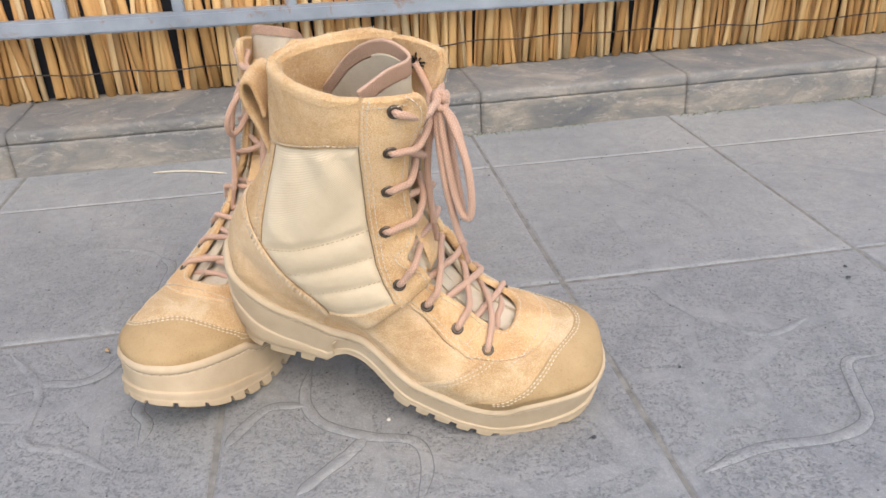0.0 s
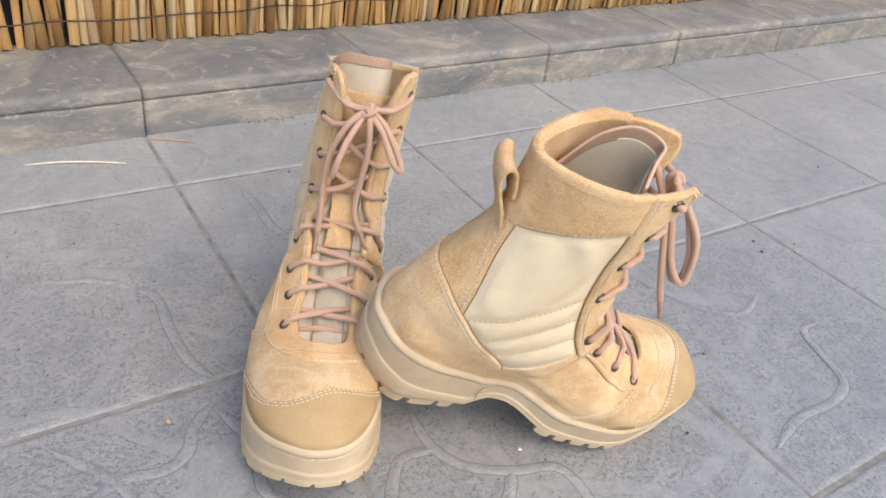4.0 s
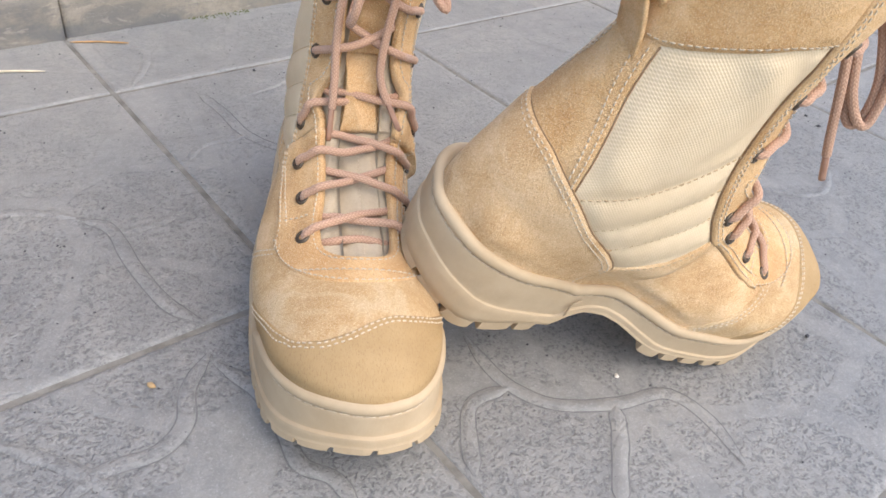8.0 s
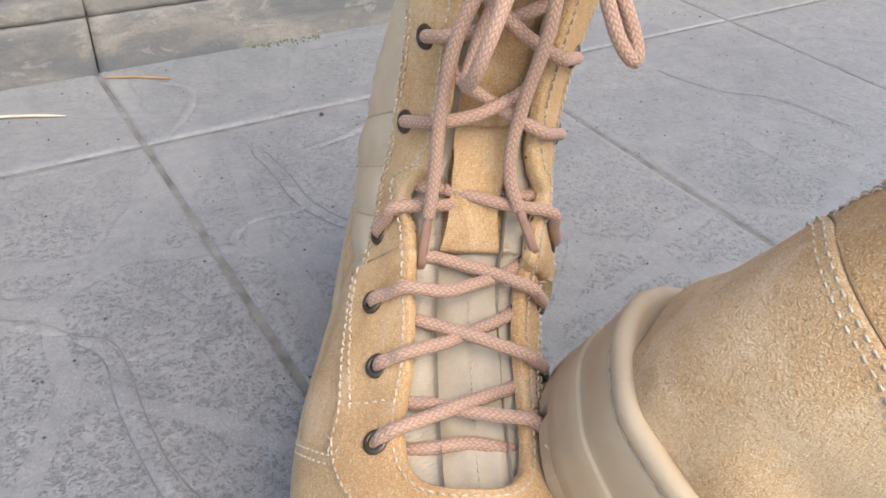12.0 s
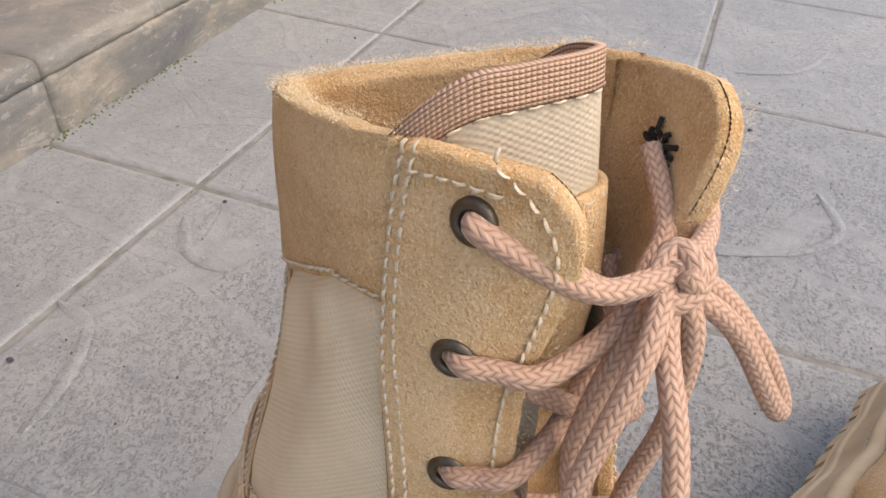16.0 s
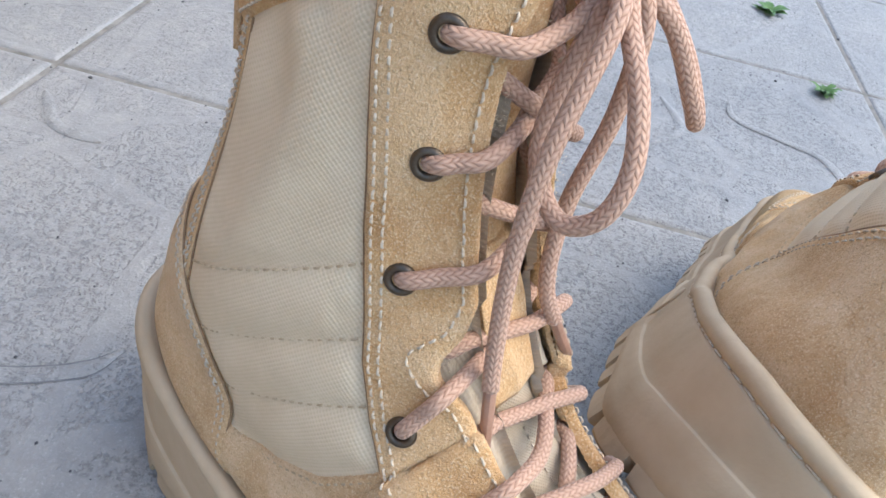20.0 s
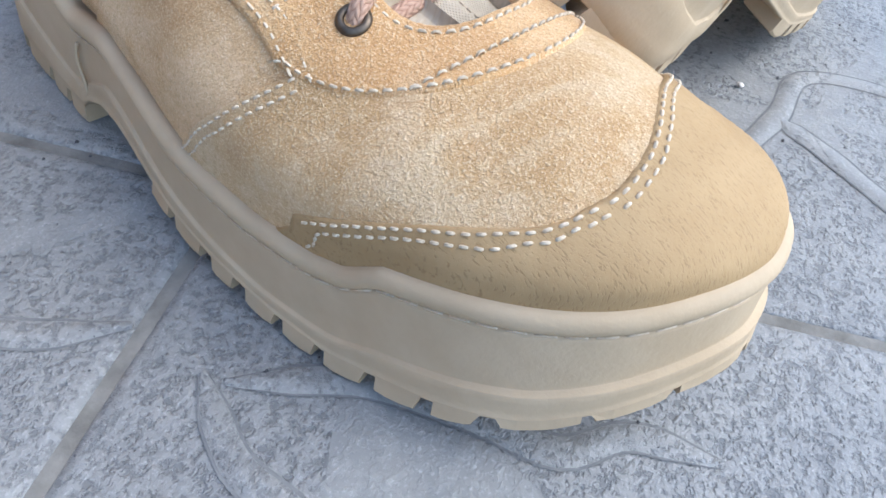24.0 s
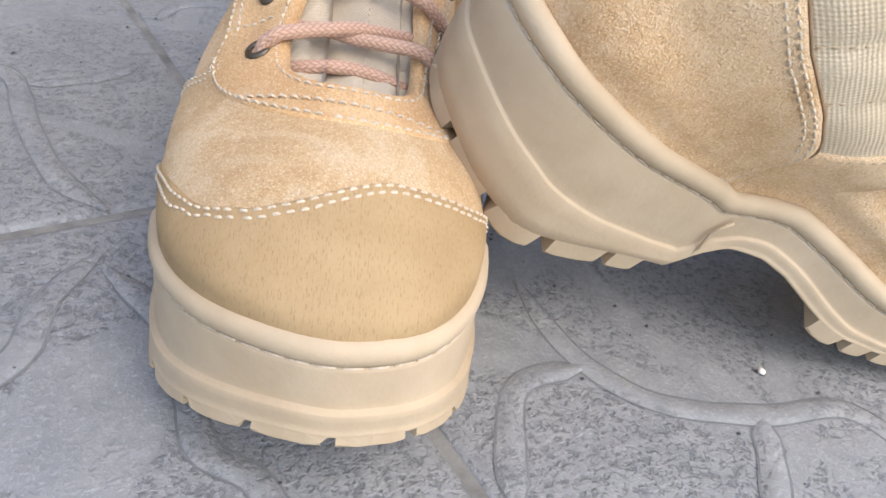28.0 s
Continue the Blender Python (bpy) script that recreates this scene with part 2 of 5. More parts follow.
def paving(name, hollows):
    m = Mat(name, 0.58, 0.5)
    co = m.t.nodes.new("ShaderNodeNewGeometry").outputs["Position"]
    big = m.noise(3.2, 5, 0.6, co=co, warp=0.8)
    midn = m.noise(38, 5, 0.65, co=co)
    pitn = m.math("ADD", m.math("MULTIPLY", m.noise(230, 4, 0.65, co=co), 0.52), m.math("MULTIPLY", m.noise(500, 3, 0.7, co=co), 0.48))
    lump = m.noise(95, 4, 0.6, co=co)
    fine = m.noise(900, 3, 0.6, co=co)
    web = m.ramp(pitn, [(0.42, (0, 0, 0)), (0.50, (0.8, 0.8, 0.8)), (0.64, (1, 1, 1))])
    c = m.ramp(big, [(0.28, (0.153, 0.154, 0.152)), (0.5, (0.247, 0.242, 0.227)), (0.74, (0.348, 0.325, 0.280))])
    c = m.mix(0.45, c, m.ramp(midn, [(0.25, (0.145, 0.149, 0.152)), (0.5, (0.26, 0.258, 0.246)), (0.75, (0.37, 0.353, 0.318))]))
    px, py, pz = m.xyz(co)
    worn = m.math("ADD", m.math("MULTIPLY", m.noise(5, 4, 0.6, co=co), 0.9), m.math("MULTIPLY", m.math("SUBTRACT", 0.80, m.math("ADD", py, m.math("MULTIPLY", m.math("ABSOLUTE", px), 0.35))), 1.3))
    rough_zone = m.ramp(worn, [(0.22, (0.52, 0.52, 0.52)), (0.60, (1, 1, 1))])
    cell = m.node("ShaderNodeTexVoronoi", ("Vector", m.node("ShaderNodeVectorMath", (0, co), (1, m.node("ShaderNodeVectorMath", (0, m.node("ShaderNodeTexNoise", ("Vector", co), ("Scale", 16.0)).outputs["Color"]), (1, (0.03, 0.03, 0.0)), operation="MULTIPLY").outputs[0]), operation="ADD").outputs[0]), ("Scale", 8.0), feature="DISTANCE_TO_EDGE").outputs["Distance"]
    stamp = m.ramp(cell, [(0.020, (0.65, 0.65, 0.65)), (0.034, (0.5, 0.5, 0.5)), (0.042, (0, 0, 0)), (0.060, (0.55, 0.55, 0.55))])
    calm = m.math("MAXIMUM", m.math("SUBTRACT", 1.0, rough_zone), 0.30)
    vein = m.ramp(cell, [(0.036, (0.75, 0.75, 0.75)), (0.044, (0, 0, 0))])
    web = m.math("MAXIMUM", web, m.math("MULTIPLY", vein, 0.9))
    c = m.mix(m.math("MULTIPLY", m.math("SUBTRACT", 1.0, web), m.math("MULTIPLY", rough_zone, 0.80 * hollows)), c, (0.107, 0.107, 0.109))
    c = m.mix(m.math("MULTIPLY", m.ramp(fine, [(0.56, (0, 0, 0)), (0.72, (1, 1, 1))]), 0.32), c, (0.55, 0.54, 0.52))
    line = m.ramp(cell, [(0.032, (0, 0, 0)), (0.041, (1, 1, 1)), (0.052, (0, 0, 0))])
    c = m.mix(m.math("MULTIPLY", m.math("MULTIPLY", line, calm), m.math("MULTIPLY", midn, 1.2)), c, (0.13, 0.132, 0.135))
    c = m.mix(m.math("MULTIPLY", m.ramp(lump, [(0.36, (1, 1, 1)), (0.52, (0, 0, 0))]), 0.28), c, (0.15, 0.148, 0.145))
    stain = m.ramp(m.noise(1.7, 6, 0.65, co=co, warp=1.0), [(0.5, (0, 0, 0)), (0.68, (1, 1, 1))])
    c = m.mix(m.math("MULTIPLY", stain, 0.30), c, (0.36, 0.33, 0.285))
    c = m.mix(m.math("MULTIPLY", m.rand(), 0.12), c, (0.36, 0.345, 0.315))
    m.color(c)
    return m.bump((big, 0.3, 0.01), (m.math("MULTIPLY", stamp, calm), 0.5, 0.0012), (lump, 0.22, 0.003), (m.math("MULTIPLY", web, rough_zone), 0.05 + 0.50 * hollows, 0.0018), (fine, 0.30, 0.0006)).m


PAVING, RIDGE = paving("paving", 1.0), paving("paving_band", 0.84)
GROOVE = simple("band_groove", (0.135, 0.135, 0.133), (0.20, 0.197, 0.19), 120, 0.9, 0.1, 0, 0.4, 0.001)
JOINT = simple("joint_mortar", (0.12, 0.112, 0.097), (0.26, 0.245, 0.215), 60, 0.9, 0.1, 0, 0.5, 0.002)


def kerb_mat():
    m = Mat("kerb_concrete", 0.85, 0.25)
    geo = m.t.nodes.new("ShaderNodeNewGeometry").outputs["Position"]
    lie = m.scaled(1.0, 1.0, 2.6, co=geo)
    a = m.noise(7, 7, 0.68, co=lie, warp=0.7)
    c = m.ramp(a, [(0.30, (0.095, 0.097, 0.098)), (0.44, (0.150, 0.143, 0.128)), (0.55, (0.225, 0.198, 0.158)), (0.72, (0.36, 0.312, 0.245))])
    patch = m.ramp(m.noise(11, 8, 0.74, co=lie, warp=1.8), [(0.50, (0, 0, 0)), (0.56, (1, 1, 1))])
    c = m.mix(m.math("MULTIPLY", patch, 0.50), c, (0.138, 0.132, 0.124))
    flake = m.ramp(m.noise(26, 7, 0.72, co=lie, warp=1.3), [(0.57, (0, 0, 0)), (0.61, (1, 1, 1))])
    c = m.mix(m.math("MULTIPLY", flake, 0.34), c, (0.43, 0.385, 0.315))
    grain = m.noise(420, 4, 0.65, co=geo)
    c = m.mix(m.math("MULTIPLY", m.ramp(grain, [(0.30, (1, 1, 1)), (0.45, (0, 0, 0))]), 0.45), c, (0.11, 0.11, 0.11))
    c = m.mix(m.math("MULTIPLY", m.rand(), 0.18), c, (0.20, 0.205, 0.21))
    m.color(c)
    return m.bump((m.noise(45, 6, 0.65, co=geo), 0.7, 0.003), (flake, 0.3, 0.0008), (grain, 0.5, 0.0010)).m


KERB = kerb_mat()


def reed_mat():
    m = Mat("reed", 0.5, 0.4)
    r = m.rand()
    base = m.ramp(r, [(0.0, (0.19, 0.085, 0.025)), (0.16, (0.46, 0.21, 0.05)), (0.5, (0.62, 0.335, 0.105)), (0.75, (0.72, 0.455, 0.19)), (0.9, (0.70, 0.51, 0.28)), (1.0, (0.38, 0.26, 0.14))])
    fib = m.noise(1.0, 4, 0.6, co=m.scaled(700, 700, 14))
    c = m.mix(m.math("MULTIPLY", m.ramp(fib, [(0.4, (0, 0, 0)), (0.75, (1, 1, 1))]), 0.5), base, (0.27, 0.14, 0.05))
    c = m.mix(m.math("MULTIPLY", m.noise(22, 4), 0.4), c, (0.70, 0.50, 0.25))
    m.color(c)
    return m.bump((fib, 0.35, 0.0008)).m


REED = reed_mat()


def rail_mat():
    m = Mat("rail_paint", 0.5, 0.4)
    geo = m.t.nodes.new("ShaderNodeNewGeometry").outputs["Position"]
    c = m.ramp(m.noise(14, 5, co=geo), [(0.3, (0.17, 0.19, 0.21)), (0.7, (0.29, 0.31, 0.33))])
    rust = m.ramp(m.noise(30, 6, 0.7, co=geo, warp=0.6), [(0.55, (0, 0, 0)), (0.66, (1, 1, 1))])
    m.color(m.mix(m.math("MULTIPLY", rust, 0.8), c, (0.22, 0.115, 0.06)))
    return m.bump((rust, 0.3, 0.001)).m


RAIL = rail_mat()
WIRE = simple("wire", (0.05, 0.04, 0.035), (0.09, 0.07, 0.06), 200, 0.6)
# near-black colour that paints the shade between the reeds
DARKBACK = simple("dark_cloth", (0.012, 0.013, 0.017), (0.022, 0.022, 0.026), 40, 0.95)
STRAW = simple("dry_straw", (0.62, 0.52, 0.36), (0.74, 0.66, 0.50), 80, 0.7)
STRAW_BROWN = simple("brown_straw", (0.42, 0.24, 0.10), (0.52, 0.33, 0.16), 80, 0.7)
WEED = simple("weed_leaf", (0.05, 0.11, 0.025), (0.10, 0.19, 0.05), 120, 0.6)
GRIT_LIGHT = simple("light_pebble", (0.62, 0.56, 0.48), (0.74, 0.68, 0.60), 200, 0.7)
GRIT_TAN = simple("tan_crumb", (0.36, 0.24, 0.12), (0.48, 0.33, 0.17), 200, 0.8)
GRIT_DARK = simple("dark_grit", (0.045, 0.045, 0.05), (0.08, 0.078, 0.08), 200, 0.85)
MOSS = simple("moss", (0.07, 0.085, 0.03), (0.14, 0.15, 0.06), 150, 0.95)


# ---- helpers of this scene ----
def mesh_of(name, verts, faces, mat, uvs=None, smooth=True):
    me = bpy.data.meshes.new(name)
    me.from_pydata([tuple(map(float, v)) for v in verts], [], [tuple(map(int, f)) for f in faces])
    if smooth:
        me.polygons.foreach_set("use_smooth", [True] * len(me.polygons))
    me.materials.append(mat)
    if uvs is not None:
        layer = me.uv_layers.new(name="UVMap")
        idx = np.zeros(len(me.loops), dtype=np.int32)
        me.loops.foreach_get("vertex_index", idx)
        layer.data.foreach_set("uv", np.asarray(uvs, dtype=np.float32)[idx].ravel())
    me.update()
    return me


def piece(name, me, parent=None, label="", at=None):
    ob = new(name, me)
    if parent is not None:
        ob.parent = parent
    if at is not None:
        ob.matrix_basis = at
    if label:
        tagged(ob, label)
    return ob


def bm_mesh(name, bm, mat, smooth=False):
    me = bpy.data.meshes.new(name)
    bm.to_mesh(me)
    bm.free()
    me.materials.append(mat)
    if smooth:
        me.polygons.foreach_set("use_smooth", [True] * len(me.polygons))
    return me


def box_bm(sx, sy, sz, bevel=0.0, seg=1):
    bm = bmesh.new()
    bmesh.ops.create_cube(bm, size=1.0)
    bmesh.ops.scale(bm, vec=(sx, sy, sz), verts=bm.verts)
    if bevel:
        bmesh.ops.bevel(bm, geom=bm.edges[:], offset=bevel, segments=seg, affect="EDGES")
    return bm


def spline(pts, n, closed=False):
    """Catmull-Rom through pts, n samples spread evenly by length."""
    p = np.asarray(pts, float)
    if closed:
        q = np.vstack([p[-1], p, p[0], p[1]])
    else:
        q = np.vstack([2 * p[0] - p[1], p, 2 * p[-1] - p[-2]])
    out = []
    for i in range(1, len(q) - 2):
        t = np.linspace(0, 1, 24, endpoint=False)[:, None]
        a, b, c, d = q[i - 1], q[i], q[i + 1], q[i + 2]
        out.append(0.5 * (2 * b + (c - a) * t + (2 * a - 5 * b + 4 * c - d) * t ** 2 + (3 * b - a - 3 * c + d) * t ** 3))
    out = np.vstack(out + [q[-2][None]])
    L = np.r_[0, np.cumsum(np.linalg.norm(np.diff(out, axis=0), axis=1))]
    s = np.linspace(0, L[-1], n, endpoint=not closed)
    return np.column_stack([np.interp(s, L, out[:, k]) for k in range(p.shape[1])])


def tube(path, radius, sides=14, flat=1.0, taper=0.0):
    """Verts, faces and uvs (turn, metres) of a tube along path, with closed ends."""
    p = np.asarray(path, float)
    tan = np.gradient(p, axis=0)
    tan /= np.linalg.norm(tan, axis=1)[:, None] + 1e-12
    nrm = np.cross(tan[0], (0.3, 0.5, 0.8))
    nrm /= np.linalg.norm(nrm)
    L = np.r_[0, np.cumsum(np.linalg.norm(np.diff(p, axis=0), axis=1))]
    verts, uvs = [], []
    ang = np.linspace(0, 2 * np.pi, sides + 1)
    for i in range(len(p)):
        nrm = nrm - tan[i] * (nrm @ tan[i])
        nrm /= np.linalg.norm(nrm)
        bi = np.cross(tan[i], nrm)
        r = radius if np.isscalar(radius) else radius[i]
        if taper:
            r = r * min(1.0, 0.35 + min(i, len(p) - 1 - i) * taper)
        for a in ang:
            verts.append(p[i] + r * (math.cos(a) * nrm + flat * math.sin(a) * bi))
            uvs.append((a / (2 * np.pi), L[i]))
    k = sides + 1
    faces = [(i * k + j, i * k + j + 1, (i + 1) * k + j + 1, (i + 1) * k + j) for i in range(len(p) - 1) for j in range(sides)]
    for row, flip in ((0, True), (len(p) - 1, False)):
        verts.append(p[row])
        uvs.append((0, L[row]))
        c = len(verts) - 1
        for j in range(sides):
            faces.append((row * k + j + 1, row * k + j, c) if flip else (row * k + j, row * k + j + 1, c))
    return verts, faces, uvs


def smooth01(x):
    x = np.clip(x, 0, 1)
    return x * x * (3 - 2 * x)


# ---- the setting: pavement, kerb, reed fence ----
TILE, TURN_T = 0.3045, radians(8.0)
TO = Vector((0.144, 0.580, 0.0))
E1, E2 = Vector((math.cos(TURN_T), math.sin(TURN_T), 0)), Vector((-math.sin(TURN_T), math.cos(TURN_T), 0))

gbm = bmesh.new()
bmesh.ops.create_grid(gbm, x_segments=8, y_segments=8, size=60)
ground = new("ground", bm_mesh("ground", gbm, JOINT))
ground.location = (0, 0, -0.0016)
tagged(ground, "grey mortar bed under concrete paving, running to the distance", "ground", kind="structure")

pavement = new("pavement")
tagged(pavement, "worn grey square concrete paving tiles with stamped stone pattern", "pavement", kind="structure")


GROOVES = (0.0, 0.0014, 0.0036, 0.0062, 0.0072, 0.0082, 0.0094, 0.0110)


def tile_mesh():
    n, half = 14, TILE / 2 - 0.0016
    e = np.concatenate([[-half + d for d in GROOVES], np.linspace(-half + 0.02, half - 0.02, n), [half - d for d in GROOVES[::-1]]])
    k = len(e)
    verts, faces = [], []
    for j in range(k):
        for i in range(k):
            d = min(half - abs(e[i]), half - abs(e[j]))
            verts.append((e[i], e[j], -0.0018 * max(0, 1 - d / 0.003) ** 2 - 0.0006 * max(0, 0.35 + noise.noise((e[i] * 14, e[j] * 14, 4.1))) * max(0, 1 - abs(d - 0.0078) / 0.0014) + 0.0004 * noise.noise((e[i] * 25, e[j] * 25, 0.3))))
    for j in range(k - 1):
        for i in range(k - 1):
            faces.append((j * k + i, j * k + i + 1, (j + 1) * k + i + 1, (j + 1) * k + i))
    ring = list(range(k)) + [j * k + k - 1 for j in range(1, k)] + [(k - 1) * k + i for i in range(k - 2, -1, -1)] + [j * k for j in range(k - 2, 0, -1)]
    base = len(verts)
    for r in ring:
        verts.append((verts[r][0], verts[r][1], -0.02))
    for a in range(len(ring)):
        b = (a + 1) % len(ring)
        faces.append((ring[b], ring[a], base + a, base + b))
    me = mesh_of("tile", verts, faces, PAVING)
    me.materials.append(RIDGE)
    for p in me.polygons:
        d = min(half - abs(p.center.x), half - abs(p.center.y))
        if d < 0.0072:
            p.material_index = 1
    return me


KERB_TURN = radians(9.4)
K1, K2 = Vector((math.cos(KERB_TURN), math.sin(KERB_TURN), 0)), Vector((-math.sin(KERB_TURN), math.cos(KERB_TURN), 0))
KO = Vector((0.098, 1.016, 0))

TILE_ME = tile_mesh()
for j in range(-5, 3):
    for i in range(-8, 9):
        c = TO + E1 * (TILE * (i + 0.5)) + E2 * (TILE * (j + 0.5))
        if (c - KO) @ K2 > 0.12:
            continue
        q = random.choice((0, 90, 180, 270))
        piece("tile", TILE_ME, pavement, at=Matrix.Translation(c + Vector((0, 0, random.uniform(-0.0006, -0.0002)))) @ Matrix.Rotation(TURN_T + radians(q), 4, "Z"))

# kerb: a low stone course with a bevelled slab course on it
kerb = new("kerb")
tagged(kerb, "low weathered grey concrete kerb of cut blocks along the fence", "kerb", kind="structure")


def kerb_block(name, length, profile, seed):
    xs = np.linspace(-length / 2, length / 2, 56)
    verts, faces, k = [], [], len(profile)
    for i, x in enumerate(xs):
        edge = 0.0009 * max(0.0, 1 - min(i, len(xs) - 1 - i) / 1.0)
        for y, z in profile:
            w = 0.0011 * noise.noise((x * 26 + seed, y * 40, z * 50)) + 0.0009 * noise.noise((x * 95 + seed, y * 90, z * 110)) + 0.0005 * noise.noise((x * 240 + seed, y * 200, z * 240))
            verts.append((x, y + edge + w, z - edge * 0.6 + w * 0.6))
    for i in range(len(xs) - 1):
        for j in range(k - 1):
            faces.append((i * k + j, i * k + j + 1, (i + 1) * k + j + 1, (i + 1) * k + j))
    faces.append(tuple(range(k - 1, -1, -1)))
    faces.append(tuple((len(xs) - 1) * k + j for j in range(k)))
    me = mesh_of(name, verts, faces, KERB)
    return me


LOWER = [(0.30, -0.02), (0.0, -0.02), (-0.001, 0.0), (-0.0005, 0.007), (0.0, 0.014), (0.0, 0.021), (0.0005, 0.028), (0.0008, 0.035), (0.0010, 0.0405), (0.0018, 0.0428), (0.005, 0.0437), (0.30, 0.0437)]
UPPER = [(0.31, 0.0440), (0.005, 0.0440), (0.0022, 0.0443), (0.0024, 0.0480), (0.0024, 0.0520), (0.0030, 0.0560), (0.0052, 0.0588), (0.010, 0.0597), (0.016, 0.0598), (0.024, 0.0598), (0.040, 0.0599), (0.065, 0.060), (0.10, 0.060), (0.31, 0.061)]
for n in range(-5, 7):
    c = KO + K1 * (0.318 * (n + 0.5))
    m = Matrix.Translation(c) @ Matrix.Rotation(KERB_TURN + radians(random.uniform(-0.5, 0.5)), 4, "Z")
    piece("kerb_block", kerb_block("kerb_block", 0.318 - 0.0020, LOWER, n * 7 + 1), kerb, at=m)
    piece("kerb_slab", kerb_block("kerb_slab", 0.318 - 0.0016, UPPER, n * 7 + 4), kerb, at=m)
kb = box_bm(5.0, 0.29, 0.058)
kerb_core = piece("mortar_core", bm_mesh("mortar_core", kb, JOINT), kerb)
kerb_core.matrix_basis = Matrix.Translation(KO + K1 * 0.3 + K2 * 0.17 + Vector((0, 0, 0.012))) @ Matrix.Rotation(KERB_TURN, 4, "Z")

# reed fence: split canes wired side by side behind a painted rail, near-black sheet behind for the shade in the gaps
fence = new("reed_fence")
fence.matrix_basis = Matrix.Translation(KO + K2 * 0.145 + Vector((0, 0, 0.0605))) @ Matrix.Rotation(KERB_TURN, 4, "Z")
tagged(fence, "golden split reed screen wired upright on the kerb", "fence", kind="structure")


def reed_mesh(w, h, bend, seed):
    rows, sides = 7, 7
    verts, faces = [], []
    rnd = random.Random(seed)
    for r in range(rows):
        t = r / (rows - 1)
        ox = bend * math.sin(t * 3.0) + rnd.uniform(-0.0006, 0.0006)
        for s in range(sides):
            a = 2 * math.pi * s / sides
            ww = w / 2 * (1 + 0.08 * rnd.uniform(-1, 1))
            verts.append((ox + ww * math.cos(a), 0.45 * ww * math.sin(a) * (1.5 if math.sin(a) < 0 else 0.6), t * h + (rnd.uniform(-0.002, 0.004) if r == 0 else 0)))
    for r in range(rows - 1):
        for s in range(sides):
            b = (s + 1) % sides
            faces.append((r * sides + s, r * sides + b, (r + 1) * sides + b, (r + 1) * sides + s))
    faces.append(tuple(range(sides - 1, -1, -1)))
    return mesh_of("reed", verts, faces, REED)


REEDS = [reed_mesh(w, 0.62, b, i) for i, (w, b) in enumerate(((0.007, 0.002), (0.009, -0.003), (0.011, 0.001), (0.013, -0.002), (0.015, 0.003), (0.010, 0.004), (0.008, -0.005), (0.012, 0.005)))]
WIDTHS = (0.007, 0.009, 0.011, 0.013, 0.015, 0.010, 0.008, 0.012)
x, count = -0.95, 0
while x < 1.75 and count < 292:
    k = random.randrange(8)
    gap = random.random()
    x += WIDTHS[k] * 0.47
    piece("reed", REEDS[k], fence, at=Matrix.Translation((x, random.uniform(-0.002, 0.006), random.uniform(-0.0005, 0.002))) @ Matrix.Rotation(radians(random.gauss(0, 3.8)), 4, "Y") @ Matrix.Rotation(radians(random.uniform(-25, 25)), 4, "Z"))
    x += WIDTHS[k] * 0.47 + (random.uniform(0.006, 0.016) if gap > 0.91 else random.uniform(-0.0015, 0.0022))
    count += 1
# second, looser layer behind
V2, F2 = [], []
x = -1.6
while x < 2.4:
    w, lean, dy = random.uniform(0.006, 0.012), random.gauss(0, 0.02), random.uniform(0.008, 0.014)
    if random.random() > 0.16:
        b = len(V2)
        for zz, off in ((0, 0), (0.62, lean)):
            V2 += [(x + off - w / 2, dy, zz), (x + off, dy - w * 0.4, zz), (x + off + w / 2, dy, zz)]
        F2 += [(b, b + 1, b + 4, b + 3), (b + 1, b + 2, b + 5, b + 4)]
    x += w * random.uniform(1.0, 1.5)
back_reeds = piece("back_reeds", mesh_of("back_reeds", V2, F2, REED), fence)
tagged(back_reeds, "loose second layer of reeds", kind="stuff")
# added sheet, coloured as the darkness in the gaps; no real part of the fence
cloth = piece("dark_cloth", bm_mesh("dark_cloth", box_bm(5.0, 0.004, 0.7), DARKBACK), fence, "near-black sheet standing in for the shade behind the reeds")
cloth.matrix_basis = Matrix.Translation((0.3, 0.022, 0.35))
for zz in (0.038, 0.17, 0.31):
    pts = [(xx, -0.0075 + 0.002 * math.sin(xx * 60 + zz * 9), zz + 0.004 * math.sin(xx * 7 + zz * 20) + 0.0015 * math.sin(xx * 47)) for xx in np.linspace(-1.4, 2.2, 420)]
    v, f, _ = tube(pts, 0.0011, 5)
    piece("tie_wire", mesh_of("tie_wire", v, f, WIRE), fence)

railing = new("railing")
railing.matrix_basis = Matrix.Translation(KO + K2 * 0.118 + Vector((0, 0, 0.0605))) @ Matrix.Rotation(KERB_TURN, 4, "Z")
tagged(railing, "blue-grey painted steel railing with rust spots before the reeds", "railing", kind="structure")
bar = piece("rail_bar", bm_mesh("rail_bar", box_bm(4.2, 0.022, 0.022, 0.003, 2), RAIL), railing)
bar.matrix_basis = Matrix.Translation((0.4, 0, 0.102)) @ Matrix.Rotation(radians(0.4), 4, "Y")
for i in range(-8, 16):
    p = piece("upright_bar", bm_mesh("upright_bar", box_bm(0.016, 0.016, 0.52, 0.002, 2), RAIL), railing)
    p.matrix_basis = Matrix.Translation((-0.405 + 0.155 * i, 0.002, 0.115 + 0.26))
top_bar = piece("rail_bar", bm_mesh("rail_bar", box_bm(4.2, 0.022, 0.022, 0.003, 2), RAIL), railing)
top_bar.matrix_basis = Matrix.Translation((0.4, 0, 0.645))

